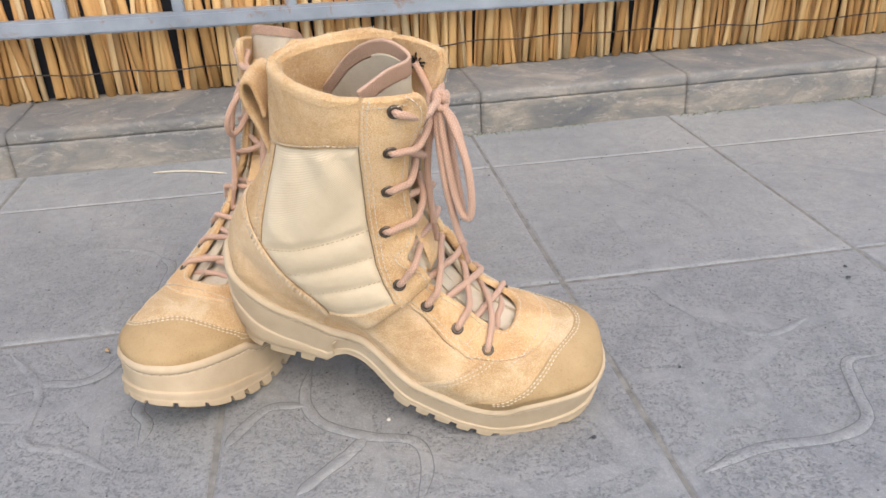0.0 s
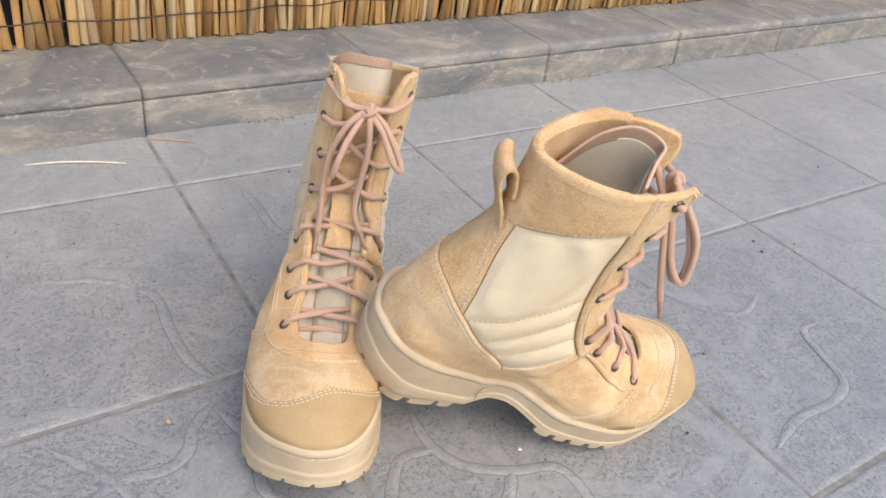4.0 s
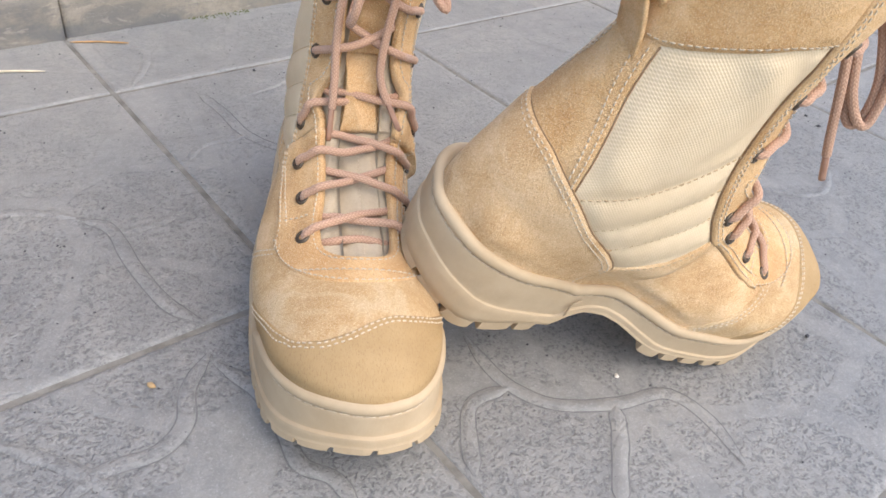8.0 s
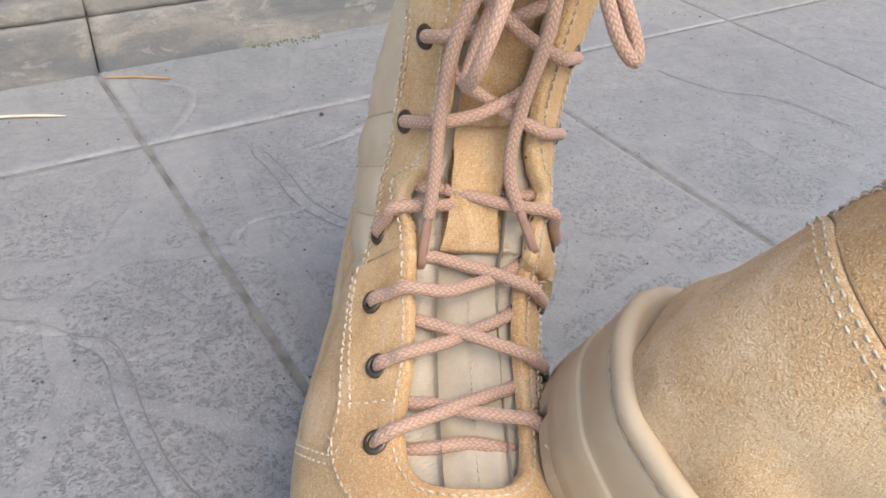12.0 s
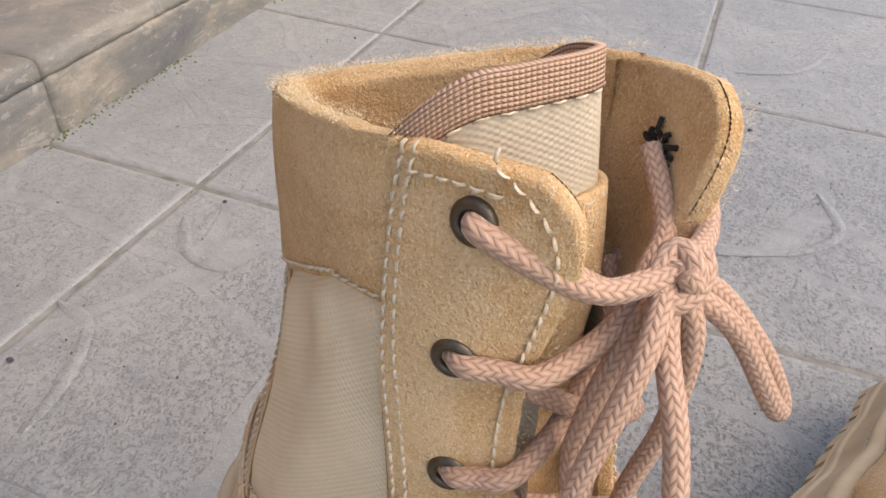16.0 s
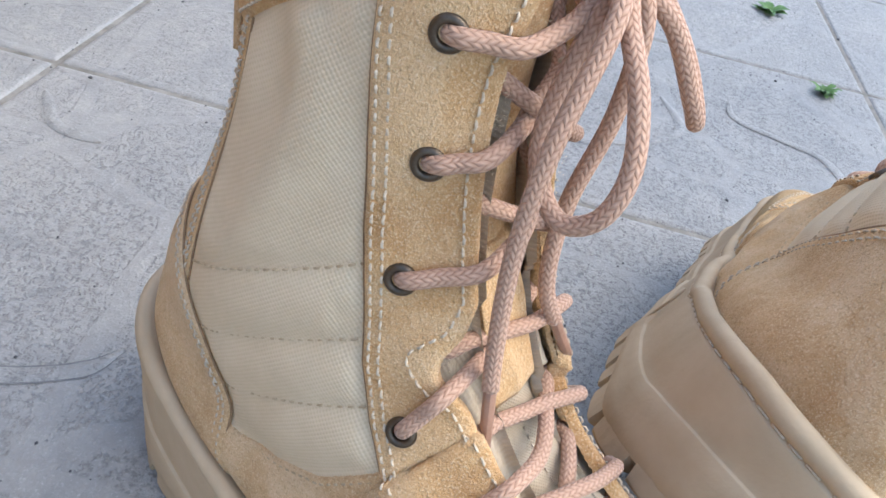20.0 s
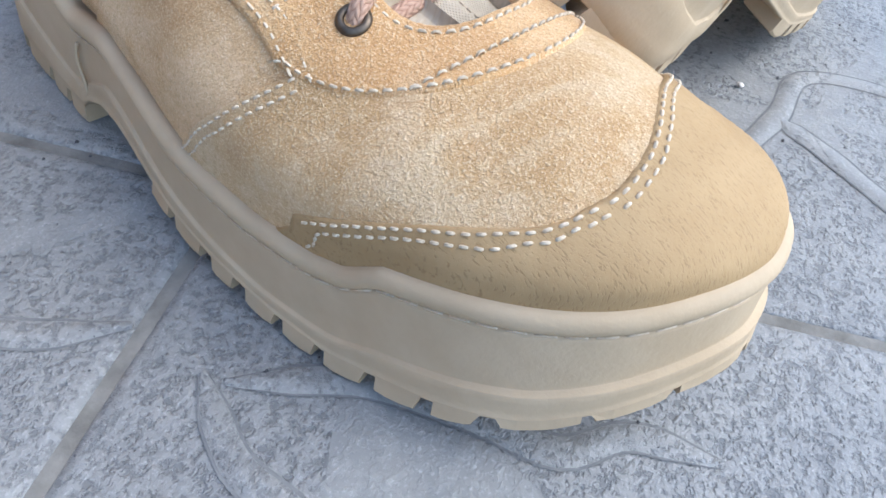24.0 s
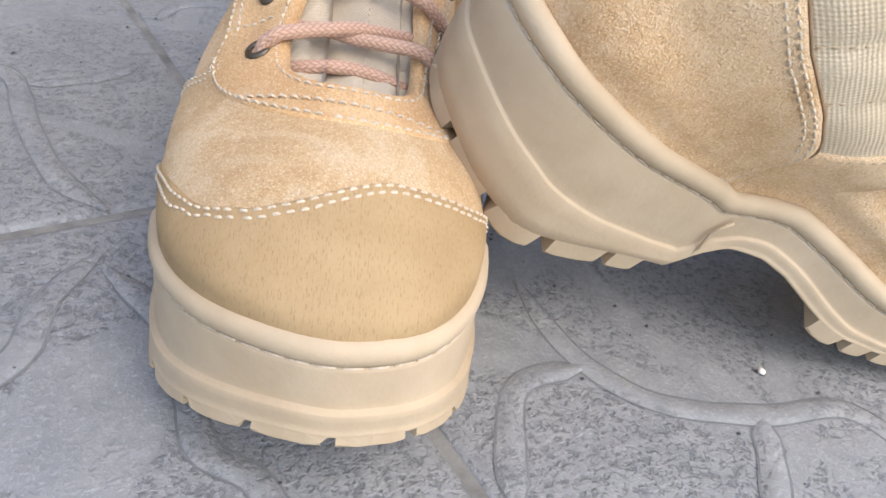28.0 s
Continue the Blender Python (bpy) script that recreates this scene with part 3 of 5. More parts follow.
# smooth raised bands of the stamped pattern, crossing the tiles
RIDGES = [
    [(-0.263, 0.663), (-0.245, 0.645), (-0.240, 0.600), (-0.231, 0.557), (-0.216, 0.532)],
    [(-0.221, 0.507), (-0.239, 0.486), (-0.247, 0.464), (-0.264, 0.452), (-0.290, 0.452), (-0.315, 0.440)],
    [(-0.079, 0.459), (-0.080, 0.432), (-0.076, 0.411), (-0.061, 0.390), (-0.028, 0.375), (0.005, 0.368), (0.014, 0.343), (0.009, 0.310)],
    [(-0.029, 0.375), (-0.041, 0.357), (-0.055, 0.341), (-0.071, 0.322)],
    [(-0.078, 0.412), (-0.104, 0.411), (-0.119, 0.390), (-0.128, 0.370)],
    [(-0.221, 0.500), (-0.207, 0.470), (-0.204, 0.440), (-0.204, 0.415), (-0.192, 0.399), (-0.190, 0.375)],
    [(0.374, 0.445), (0.345, 0.438), (0.334, 0.402), (0.325, 0.370), (0.294, 0.353), (0.240, 0.346), (0.195, 0.326)],
    [(-0.134, 0.820), (-0.125, 0.778), (-0.119, 0.735), (-0.099, 0.701), (-0.081, 0.692)],
]
RIDGES2 = [
    [(-0.121, 0.732), (-0.156, 0.730), (-0.173, 0.711)],
    [(-0.330, 0.690), (-0.291, 0.683), (-0.262, 0.665)],
    [(-0.238, 0.637), (-0.210, 0.641), (-0.191, 0.652)],
    [(-0.180, 0.935), (-0.157, 0.921), (-0.161, 0.888), (-0.183, 0.847)],
    [(-0.336, 0.495), (-0.292, 0.446), (-0.278, 0.387), (-0.239, 0.373), (-0.200, 0.350)],
    [(0.069, 0.862), (0.043, 0.832), (0.042, 0.800)],
    [(-0.029, 0.862), (-0.034, 0.834), (-0.064, 0.812), (-0.100, 0.800)],
    [(0.240, 0.840), (0.270, 0.790), (0.310, 0.760), (0.330, 0.700)],
    [(0.220, 0.560), (0.260, 0.500), (0.300, 0.480), (0.340, 0.500)],
    [(0.520, 0.600), (0.560, 0.550), (0.620, 0.530)],
]


def ridge_band(pts, w, grooved):
    p = spline(pts, 40)
    t = np.gradient(p, axis=0)
    t /= np.linalg.norm(t, axis=1)[:, None]
    n = np.column_stack([-t[:, 1], t[:, 0]])
    verts, k = [], 7
    prof = [(-1.16, 0.00012), (-0.96, 0.00005), (-0.78, 0.00055), (0.0, 0.0006), (0.78, 0.00055), (0.96, 0.00005), (1.16, 0.00012)]
    for i in range(len(p)):
        ww = w * (1 + 0.18 * noise.noise((p[i, 0] * 60, p[i, 1] * 60, 1.7)))
        ww *= min(1.0, 0.25 + min(i, len(p) - 1 - i) * 0.16)
        for o, h in prof:
            q = p[i] + n[i] * (o * ww / 2)
            verts.append((q[0], q[1], h))
    faces = [(i * k + j, i * k + j + 1, (i + 1) * k + j + 1, (i + 1) * k + j) for i in range(len(p) - 1) for j in range(k - 1)]
    me = mesh_of("stamped_band", verts, faces, RIDGE)
    me.materials.append(GROOVE)
    for i, p in enumerate(me.polygons):
        p.material_index = 1 if grooved and i % (k - 1) in (0, k - 2) else 0
    return me


for pts in RIDGES:
    piece("stamped_band", ridge_band(pts, 0.0085, True), pavement)
for pts in RIDGES2:
    piece("stamped_band", ridge_band(pts, 0.0075, False), pavement)


# ---- the boots ----
# Boot axes: x to the toe, y to its left, z up; the origin lies under the ankle.
# Side profile, pairs of (upper/front x z, lower/back x z, half width) from the toe back and up the shaft.
PROFILE = [
    (0.1770, 0.0570, 0.1740, 0.0460, 0.010), (0.1745, 0.0630, 0.1710, 0.0400, 0.021), (0.1675, 0.0695, 0.1650, 0.0340, 0.031),
    (0.1540, 0.0745, 0.1550, 0.0260, 0.039), (0.1370, 0.0780, 0.1370, 0.0200, 0.043), (0.1180, 0.0800, 0.1150, 0.0150, 0.045),
    (0.0980, 0.0820, 0.0860, 0.0130, 0.045), (0.0770, 0.0875, 0.0520, 0.0150, 0.044), (0.0575, 0.0980, 0.0180, 0.0260, 0.042),
    (0.0405, 0.1130, -0.0130, 0.0260, 0.040), (0.0285, 0.1300, -0.0420, 0.0160, 0.038), (0.0210, 0.1460, -0.0700, 0.0130, 0.0375),
    (0.0165, 0.1610, -0.0960, 0.0180, 0.037), (0.0140, 0.1760, -0.1080, 0.0560, 0.0365), (0.0125, 0.1910, -0.1035, 0.0920, 0.0355),
    (0.0120, 0.2050, -0.0910, 0.1230, 0.0350), (0.0135, 0.2180, -0.0800, 0.1530, 0.0345), (0.0155, 0.2315, -0.0755, 0.1820, 0.0335),
    (0.0170, 0.2430, -0.0760, 0.2050, 0.0325), (0.0170, 0.2500, -0.0775, 0.2205, 0.0320),
]
# Sole outline of a right foot: outer side at negative y.
OUTLINE = [(-0.1125, 0.0), (-0.105, -0.023), (-0.084, -0.039), (-0.045, -0.046), (0.0, -0.051), (0.045, -0.059), (0.083, -0.060), (0.120, -0.0565),
           (0.151, -0.049), (0.172, -0.035), (0.1845, -0.014), (0.187, 0.003), (0.180, 0.020), (0.161, 0.033), (0.130, 0.041), (0.092, 0.043),
           (0.050, 0.040), (0.010, 0.036), (-0.030, 0.036), (-0.070, 0.0375), (-0.096, 0.030), (-0.109, 0.014)]
EYES_R = [(0.0, -0.0106, 0.2328), (0.001, -0.014, 0.206), (0.003, -0.0155, 0.1766), (0.005, -0.0185, 0.1472),
          (0.0207, -0.0234, 0.1086), (0.041, -0.026, 0.094), (0.0625, -0.025, 0.084), (0.087, -0.0266, 0.0745)]
EYES_L = [(0.0, 0.0436, 0.2275), (0.0, 0.039, 0.200), (-0.002, 0.034, 0.170), (-0.003, 0.030, 0.140),
          (0.016, 0.0265, 0.104), (0.036, 0.0275, 0.0905), (0.058, 0.0260, 0.080), (0.083, 0.0250, 0.071)]


FORE_L = 0.878      # length of the left boot's forefoot against the right one's


def outline(side, n):
    """The sole's outline, closed; the left boot's is turned over and set a little inward at the ball."""
    out = spline(OUTLINE, n, True)
    if side < 0:
        fore = smooth01((out[:, 0] + 0.01) / 0.06)
        out[:, 1] = -out[:, 1] - 0.0145 * fore
        out[:, 1] += 0.010 * smooth01((out[:, 0] - 0.09) / 0.08)
        out[:, 0] = np.where(out[:, 0] > 0.05, 0.05 + (out[:, 0] - 0.05) * FORE_L, out[:, 0])
        out = out[::-1].copy()
    return out


def lean(z):
    """How far the shaft leans to the boot's left."""
    u = np.clip((np.asarray(z) - 0.095) / 0.14, 0, 1.2)
    return 0.0165 * u ** 1.35


def zt(x):
    """Height of the welt's top."""
    return np.interp(x, [-0.113, -0.100, -0.080, -0.056, -0.036, -0.027, -0.021, -0.014, 0.003, 0.024, 0.050, 0.080, 0.103, 0.113, 0.124, 0.15, 0.17, 0.187],
                     [0.0645, 0.0622, 0.0565, 0.0492, 0.0448, 0.0428, 0.0402, 0.0412, 0.0445, 0.0415, 0.0365, 0.0345, 0.0360, 0.0385, 0.0462, 0.052, 0.0560, 0.0595])


def zb(x):
    """Height of the tread's bottom."""
    return np.interp(x, [-0.113, -0.106, -0.094, -0.078, -0.0205, -0.0145, -0.006, 0.006, 0.016, 0.030, 0.045, 0.065, 0.085, 0.110, 0.140, 0.163, 0.186],
                     [0.0150, 0.0105, 0.0050, 0.0, 0.0, 0.0100, 0.0155, 0.0180, 0.0170, 0.0128, 0.0082, 0.0036, 0.0005, 0.0, 0.007, 0.0170, 0.0300])


def boot_grid(side):
    """The upper's skin: a closed loop round each of many sections."""
    NS, NT = 230, 220
    prof = np.array(PROFILE)
    n = len(prof)
    ctrl = np.column_stack([prof, np.linspace(0, 1, n)])
    P = spline(ctrl, NS)
    out = outline(side, 400)
    if side > 0:
        P[:, 2] += 0.0085 * smooth01((P[:, 5] - 0.66) / 0.10) * smooth01((0.97 - P[:, 5]) / 0.16)
    if side < 0:
        P[:, 1] -= 0.0045 * smooth01((P[:, 5] - 0.80) / 0.20)
        for k in (0, 2):
            P[:, k] = np.where(P[:, k] > 0.05, 0.05 + (P[:, k] - 0.05) * FORE_L, P[:, k])
    th = np.linspace(-np.pi, np.pi, NT, endpoint=False)
    V = np.zeros((NS, NT, 3))
    for i in range(NS):
        xt, z1, xb, z0, w, s = P[i]
        foot = 1 - smooth01((s - 0.38) / 0.25)
        cy = 0.0
        if xb > -0.02:
            near = out[np.abs(out[:, 0] - max(xb, -0.10)) < 0.006]
            if len(near):
                cy = foot * 0.5 * (near[:, 1].max() + near[:, 1].min())
                w = foot * (0.5 * (near[:, 1].max() - near[:, 1].min()) - 0.0058) + (1 - foot) * w
        if s < 0.04:
            w = P[i, 4]
        nf, nb = 2.15 + 1.1 * (1 - foot) + 0.9 * smooth01((s - 0.78) / 0.2), 2.1 + 2.1 * foot
        if side > 0:
            nb -= 0.35 * smooth01((s - 0.70) / 0.25)
        c, sn = np.cos(th), np.sin(th)
        front = c > 0
        e = np.where(front, 2 / nf, 2 / nb)
        q = np.sign(c) * np.abs(c) ** e
        y = np.sign(sn) * np.abs(sn) ** e * w
        y *= np.where(front, 1 - (0.16 + 0.16 * (1 - foot)) * np.clip(q, 0, 1) ** 1.5, 1 - 0.34 * (1 - foot) * np.clip(-q, 0, 1) ** 1.2)
        if side > 0:
            pinch = smooth01((s - 0.58) / 0.32)
            y = y * np.where(y < 0, 1 - 0.15 * pinch * np.clip(1 - q, 0, 1), 1.0) - 0.010 * pinch * np.clip(-q, 0, 1) ** 1.4
        mid, half = np.array([(xt + xb) / 2, (z1 + z0) / 2]), np.array([(xt - xb) / 2, (z1 - z0) / 2])
        V[i, :, 0] = mid[0] + half[0] * q
        V[i, :, 2] = mid[1] + half[1] * q
        V[i, :, 1] = y * np.where(front, 1, 1 - 0.10 * foot * np.clip(-q, 0, 1) ** 3) + cy + lean(V[i, :, 2])
    # the flanks come down to the welt all round
    xg = np.linspace(-0.105, 0.165, 90)
    lo, hi = [], []
    for xx in xg:
        nr = out[np.abs(out[:, 0] - xx) < 0.005, 1]
        lo.append(nr.min())
        hi.append(nr.max())
    x, y, z = V[..., 0], V[..., 1], V[..., 2]
    L0, H0 = np.interp(x, xg, lo) + 0.0052, np.interp(x, xg, hi) - 0.0052
    cyy, hw = (L0 + H0) / 2, (H0 - L0) / 2
    r = (y - cyy) / hw
    wgt = smooth01((zt(x) + 0.032 - z) / 0.026) * smooth01((np.abs(r) - 0.45) / 0.4) * smooth01((x + 0.104) / 0.01) * smooth01((0.130 - x) / 0.035)
    V[..., 1] = y * (1 - wgt) + (cyy + np.sign(r) * hw) * wgt
    # near the welt the skin stays inside the lip, and round the toe it comes right up to it
    x, y, z = V[..., 0], V[..., 1], V[..., 2]
    tan = np.roll(out, -1, 0) - np.roll(out, 1, 0)
    nrm = np.column_stack([tan[:, 1], -tan[:, 0]])
    nrm /= np.linalg.norm(nrm, axis=1)[:, None]
    if (nrm * (out - out.mean(0))).sum() < 0:
        nrm = -nrm
    over = z - zt(x)
    low = np.nonzero(over < 0.034)
    p = np.column_stack([x[low], y[low]])
    k = np.concatenate([np.argmin(((q[:, None, :] - out[None]) ** 2).sum(2), 1) for q in np.array_split(p, 12)])
    inside = -((p - out[k]) * nrm[k]).sum(1)
    h = over[low]
    want = np.maximum(inside, 0.0060 - 0.0100 * smooth01((h - 0.004) / 0.028))
    pull = smooth01((p[:, 0] - 0.095) / 0.03) * smooth01((0.015 - h) / 0.013) * smooth01((0.026 - inside) / 0.012)
    want = want * (1 - pull) + 0.0060 * pull
    p = p - nrm[k] * (want - inside)[:, None]
    V[low[0], low[1], 0], V[low[0], low[1], 1] = p[:, 0], p[:, 1]
    S = np.repeat(P[:, 5:6], NT, 1)
    T = np.repeat(th[None], NS, 0)
    return V, S, T


def grid_normals(V):
    ds = np.gradient(V, axis=0)
    dt = np.roll(V, -1, 1) - np.roll(V, 1, 1)
    n = np.cross(dt, ds)
    n /= np.linalg.norm(n, axis=2)[:, :, None] + 1e-12
    c = V.mean(1, keepdims=True)
    if (n * (V - c)).sum() < 0:
        n = -n
    return n


def cut(V, tris, f, keep_both=False):
    """Cuts triangles along f = 0. V: rows of numbers per vertex, blended at the cut. Keeps f > 0, or both sides."""
    f = np.where(np.abs(f) < 1e-9, 1e-9, f)
    ins = f > 0
    cnt = ins[tris].sum(1)
    whole = tris[cnt == 3]
    outs = tris[cnt == 0]
    mixed = tris[(cnt == 1) | (cnt == 2)]
    rows, cache, new_tris = [], {}, []
    base = len(V)

    def mid(a, b):
        key = (a, b) if a < b else (b, a)
        if key not in cache:
            t = f[a] / (f[a] - f[b])
            cache[key] = base + len(rows)
            rows.append(V[a] + (V[b] - V[a]) * t)
        return cache[key]
    for a, b, c in mixed:
        tri = [a, b, c]
        while not (ins[tri[0]] != ins[tri[1]] and ins[tri[0]] != ins[tri[2]]):
            tri = tri[1:] + tri[:1]
        a, b, c = tri
        ab, ac = mid(a, b), mid(a, c)
        if ins[a] or keep_both:
            new_tris.append((a, ab, ac))
        if not ins[a] or keep_both:
            new_tris.append((ab, b, c))
            new_tris.append((ab, c, ac))
    V2 = np.vstack([V, np.array(rows)]) if rows else V
    parts = [whole] + ([outs] if keep_both else []) + ([np.array(new_tris, dtype=int)] if new_tris else [])
    return V2, np.vstack([p for p in parts if len(p)])


def isolines(V, tris, f):
    """Polylines of f = 0 on the skin, as rows of V."""
    f = np.where(np.abs(f) < 1e-9, 1e-9, f)
    ins = f > 0
    pts, segs, cache = [], [], {}

    def mid(a, b):
        key = (a, b) if a < b else (b, a)
        if key not in cache:
            cache[key] = len(pts)
            pts.append(V[a] + (V[b] - V[a]) * (f[a] / (f[a] - f[b])))
        return cache[key]
    cnt = ins[tris].sum(1)
    for tri in tris[(cnt == 1) | (cnt == 2)]:
        e = [mid(tri[i], tri[(i + 1) % 3]) for i in range(3) if ins[tri[i]] != ins[tri[(i + 1) % 3]]]
        if len(e) == 2:
            segs.append(e)
    nb = {}
    for a, b in segs:
        nb.setdefault(a, []).append(b)
        nb.setdefault(b, []).append(a)
    left, lines = set(nb), []
    while left:
        start = next((k for k in sorted(left) if len(nb[k]) == 1), None)
        start = min(left) if start is None else start
        line = [start]
        left.discard(start)
        while True:
            nxt = [k for k in nb[line[-1]] if k in left]
            if not nxt:
                break
            line.append(nxt[0])
            left.discard(nxt[0])
        if len(line) > 3:
            lines.append(np.array([pts[k] for k in line]))
    return lines


def dist_x(x, z, knots):
    """Signed distance, roughly, past a seam given as x over z: more than zero toward the toe."""
    zs, xs = zip(*sorted((k[1], k[0]) for k in knots))
    X = np.interp(z, zs, xs)
    slope = (np.interp(z + 0.002, zs, xs) - np.interp(z - 0.002, zs, xs)) / 0.004
    return (x - X) / np.sqrt(1 + slope ** 2)


def dist_z(x, z, knots):
    """Signed distance, roughly, above a seam given as z over x."""
    xs, zs = zip(*sorted(knots))
    Z = np.interp(x, xs, zs)
    slope = (np.interp(x + 0.002, xs, zs) - np.interp(x - 0.002, xs, zs)) / 0.004
    return (z - Z) / np.sqrt(1 + slope ** 2)


FACING_BACK = [(-0.018, 0.262), (-0.018, 0.230), (-0.0158, 0.212), (-0.0108, 0.180), (-0.0062, 0.156), (-0.0025, 0.1425), (0.0045, 0.122), (0.012, 0.108), (0.021, 0.0965),
               (0.031, 0.0895), (0.0475, 0.0830), (0.069, 0.0755), (0.082, 0.0695), (0.095, 0.060)]
COUNTER_TOP = [(-0.130, 0.126), (-0.105, 0.126), (-0.085, 0.1195), (-0.0665, 0.106), (-0.0515, 0.0930)]
COUNTER_FLAT = COUNTER_TOP + [(-0.039, 0.0815), (-0.030, 0.0700), (0.0, 0.040)]
COUNTER_TIPPED = COUNTER_TOP + [(-0.033, 0.0808), (-0.020, 0.0695), (0.0, 0.052)]
CANVAS_LOW = [(-0.045, 0.0655), (-0.030, 0.0662), (-0.0133, 0.0715), (0.004, 0.0810), (0.019, 0.0955), (0.03, 0.109)]
CUFF = [(-0.10, 0.163), (-0.0704, 0.1755), (-0.050, 0.1900), (-0.031, 0.2025), (-0.0155, 0.2070), (0.02, 0.212)]
QUILT = (0.1045, 0.1260, 0.1490)
GAP = [(0.060, 0.0185), (0.0855, 0.0180), (0.093, 0.0160), (0.102, 0.0168), (0.110, 0.0185), (0.1175, 0.0188), (0.1215, 0.0196), (0.1238, 0.0216), (0.1262, 0.0226),
       (0.1297, 0.0220), (0.1335, 0.0198), (0.1373, 0.0172), (0.145, 0.0140), (0.16, 0.0133), (0.19, 0.0145), (0.25, 0.0165)]
CAP_SEAM = [(-3.2, 0.060), (-2.36, 0.050), (-1.90, 0.064), (-1.75, 0.079), (-1.60, 0.0935), (-1.45, 0.1060), (-1.30, 0.118), (-1.10, 0.139), (-0.90, 0.150), (-0.52, 0.1553), (-0.17, 0.1540), (0.08, 0.1495),
            (0.38, 0.1440), (0.70, 0.1410), (1.10, 0.134), (1.40, 0.1215), (1.60, 0.100), (2.4, 0.080), (3.2, 0.060)]


def soft_min(a, b, k=0.007):
    h = np.clip(0.5 + 0.5 * (b - a) / k, 0, 1)
    return b * (1 - h) + a * h - k * h * (1 - h)


def seam_fields(x, y, z, s, th, side, turn=0.0):
    """Signed distances to the seams; a panel is where its own is positive."""
    yc = y - lean(z)
    F = {}
    F["facing"] = dist_x(x, z, FACING_BACK)
    yo = -0.004 * side * smooth01((x - 0.03) / 0.06)
    F["facing_end"] = np.where(x > 0.080, (1 - np.hypot((x - 0.080) / 0.046, (yc - yo) / 0.040)) * 0.043, 0.043 - np.abs(yc - yo) * 1.04)
    F["facing_end"] = np.minimum(F["facing_end"], z - 0.052)
    F["arc"] = (1 - np.hypot((x - 0.074) / 0.043, (yc - yo) / 0.052)) * 0.043
    F["tab"] = x + 0.46 * np.abs(yc - yo) - 0.0865
    F["vamp"] = dist_x(x, z, [(0.041, 0.024), (0.0455, 0.0330), (0.0610, 0.0515), (0.0715, 0.0610), (0.084, 0.0715), (0.098, 0.084)])
    ys, xs = zip(*CAP_SEAM)
    g = turn * side
    slope = (np.interp(g + 0.06, ys, xs) - np.interp(g - 0.06, ys, xs)) / 0.12 / 0.042
    X = sum(np.interp(g + o, ys, xs) for o in (-0.10, -0.05, 0.0, 0.05, 0.10)) / 5
    F["cap"] = (x - X + 0.016 * (side < 0)) / np.sqrt(1 + slope ** 2)
    flat = soft_min(-dist_z(x, z, COUNTER_FLAT), -dist_x(x, z, [(-0.028, 0.095), (-0.0335, 0.074), (-0.0345, 0.066), (-0.0335, 0.056), (-0.031, 0.045), (-0.030, 0.02)]))
    tip = soft_min(-dist_z(x, z, COUNTER_TIPPED), -dist_x(x, z, [(-0.012, 0.090), (-0.0188, 0.071), (-0.0200, 0.064), (-0.0240, 0.052), (-0.0265, 0.042), (-0.027, 0.02)]))
    F["counter"] = np.where(side > 0, flat, tip)
    F["low"] = -dist_z(x, z, CANVAS_LOW)
    F["cuff"] = dist_z(x, z, CUFF)
    F["stay"] = -dist_x(x - 0.0045 * side, z, [(-0.0665, 0.105), (-0.0670, 0.120), (-0.0665, 0.15), (-0.064, 0.19)])
    zs, ws = zip(*GAP)
    gap = sum(np.interp(z + o, zs, ws) for o in (-0.0012, 0.0, 0.0012)) / 3
    rate = (np.interp(z + 0.001, zs, ws) - np.interp(z - 0.001, zs, ws)) / 0.002
    u = (x - 0.084) / np.where(side > 0, 0.0225, 0.0150)
    thr = np.where(x > 0.084, ((np.clip(u, 0, 9) ** 2.8 + (np.abs(yc - yo) / 0.0182) ** 2.8) ** (1 / 2.8) - 1) * 0.02, (np.abs(yc - yo) - gap) / np.sqrt(1 + rate ** 2))
    thr = thr - 0.013 * (1 - np.sqrt(1 - np.clip((z - 0.2240) / 0.0230, 0, 1) ** 2)) * (x > -0.02)
    F["rim"] = (1.0 - s) * 0.12 - np.where(side > 0, np.where(turn > 0, 0.010, 0.019), 0.006) * (1 - np.sqrt(1 - np.clip(F["facing"] / 0.043, 0, 0.98) ** 2)) * (th < 1.6)
    F["throat"] = np.where(np.abs(th) < 1.15, thr, 0.05)
    return F


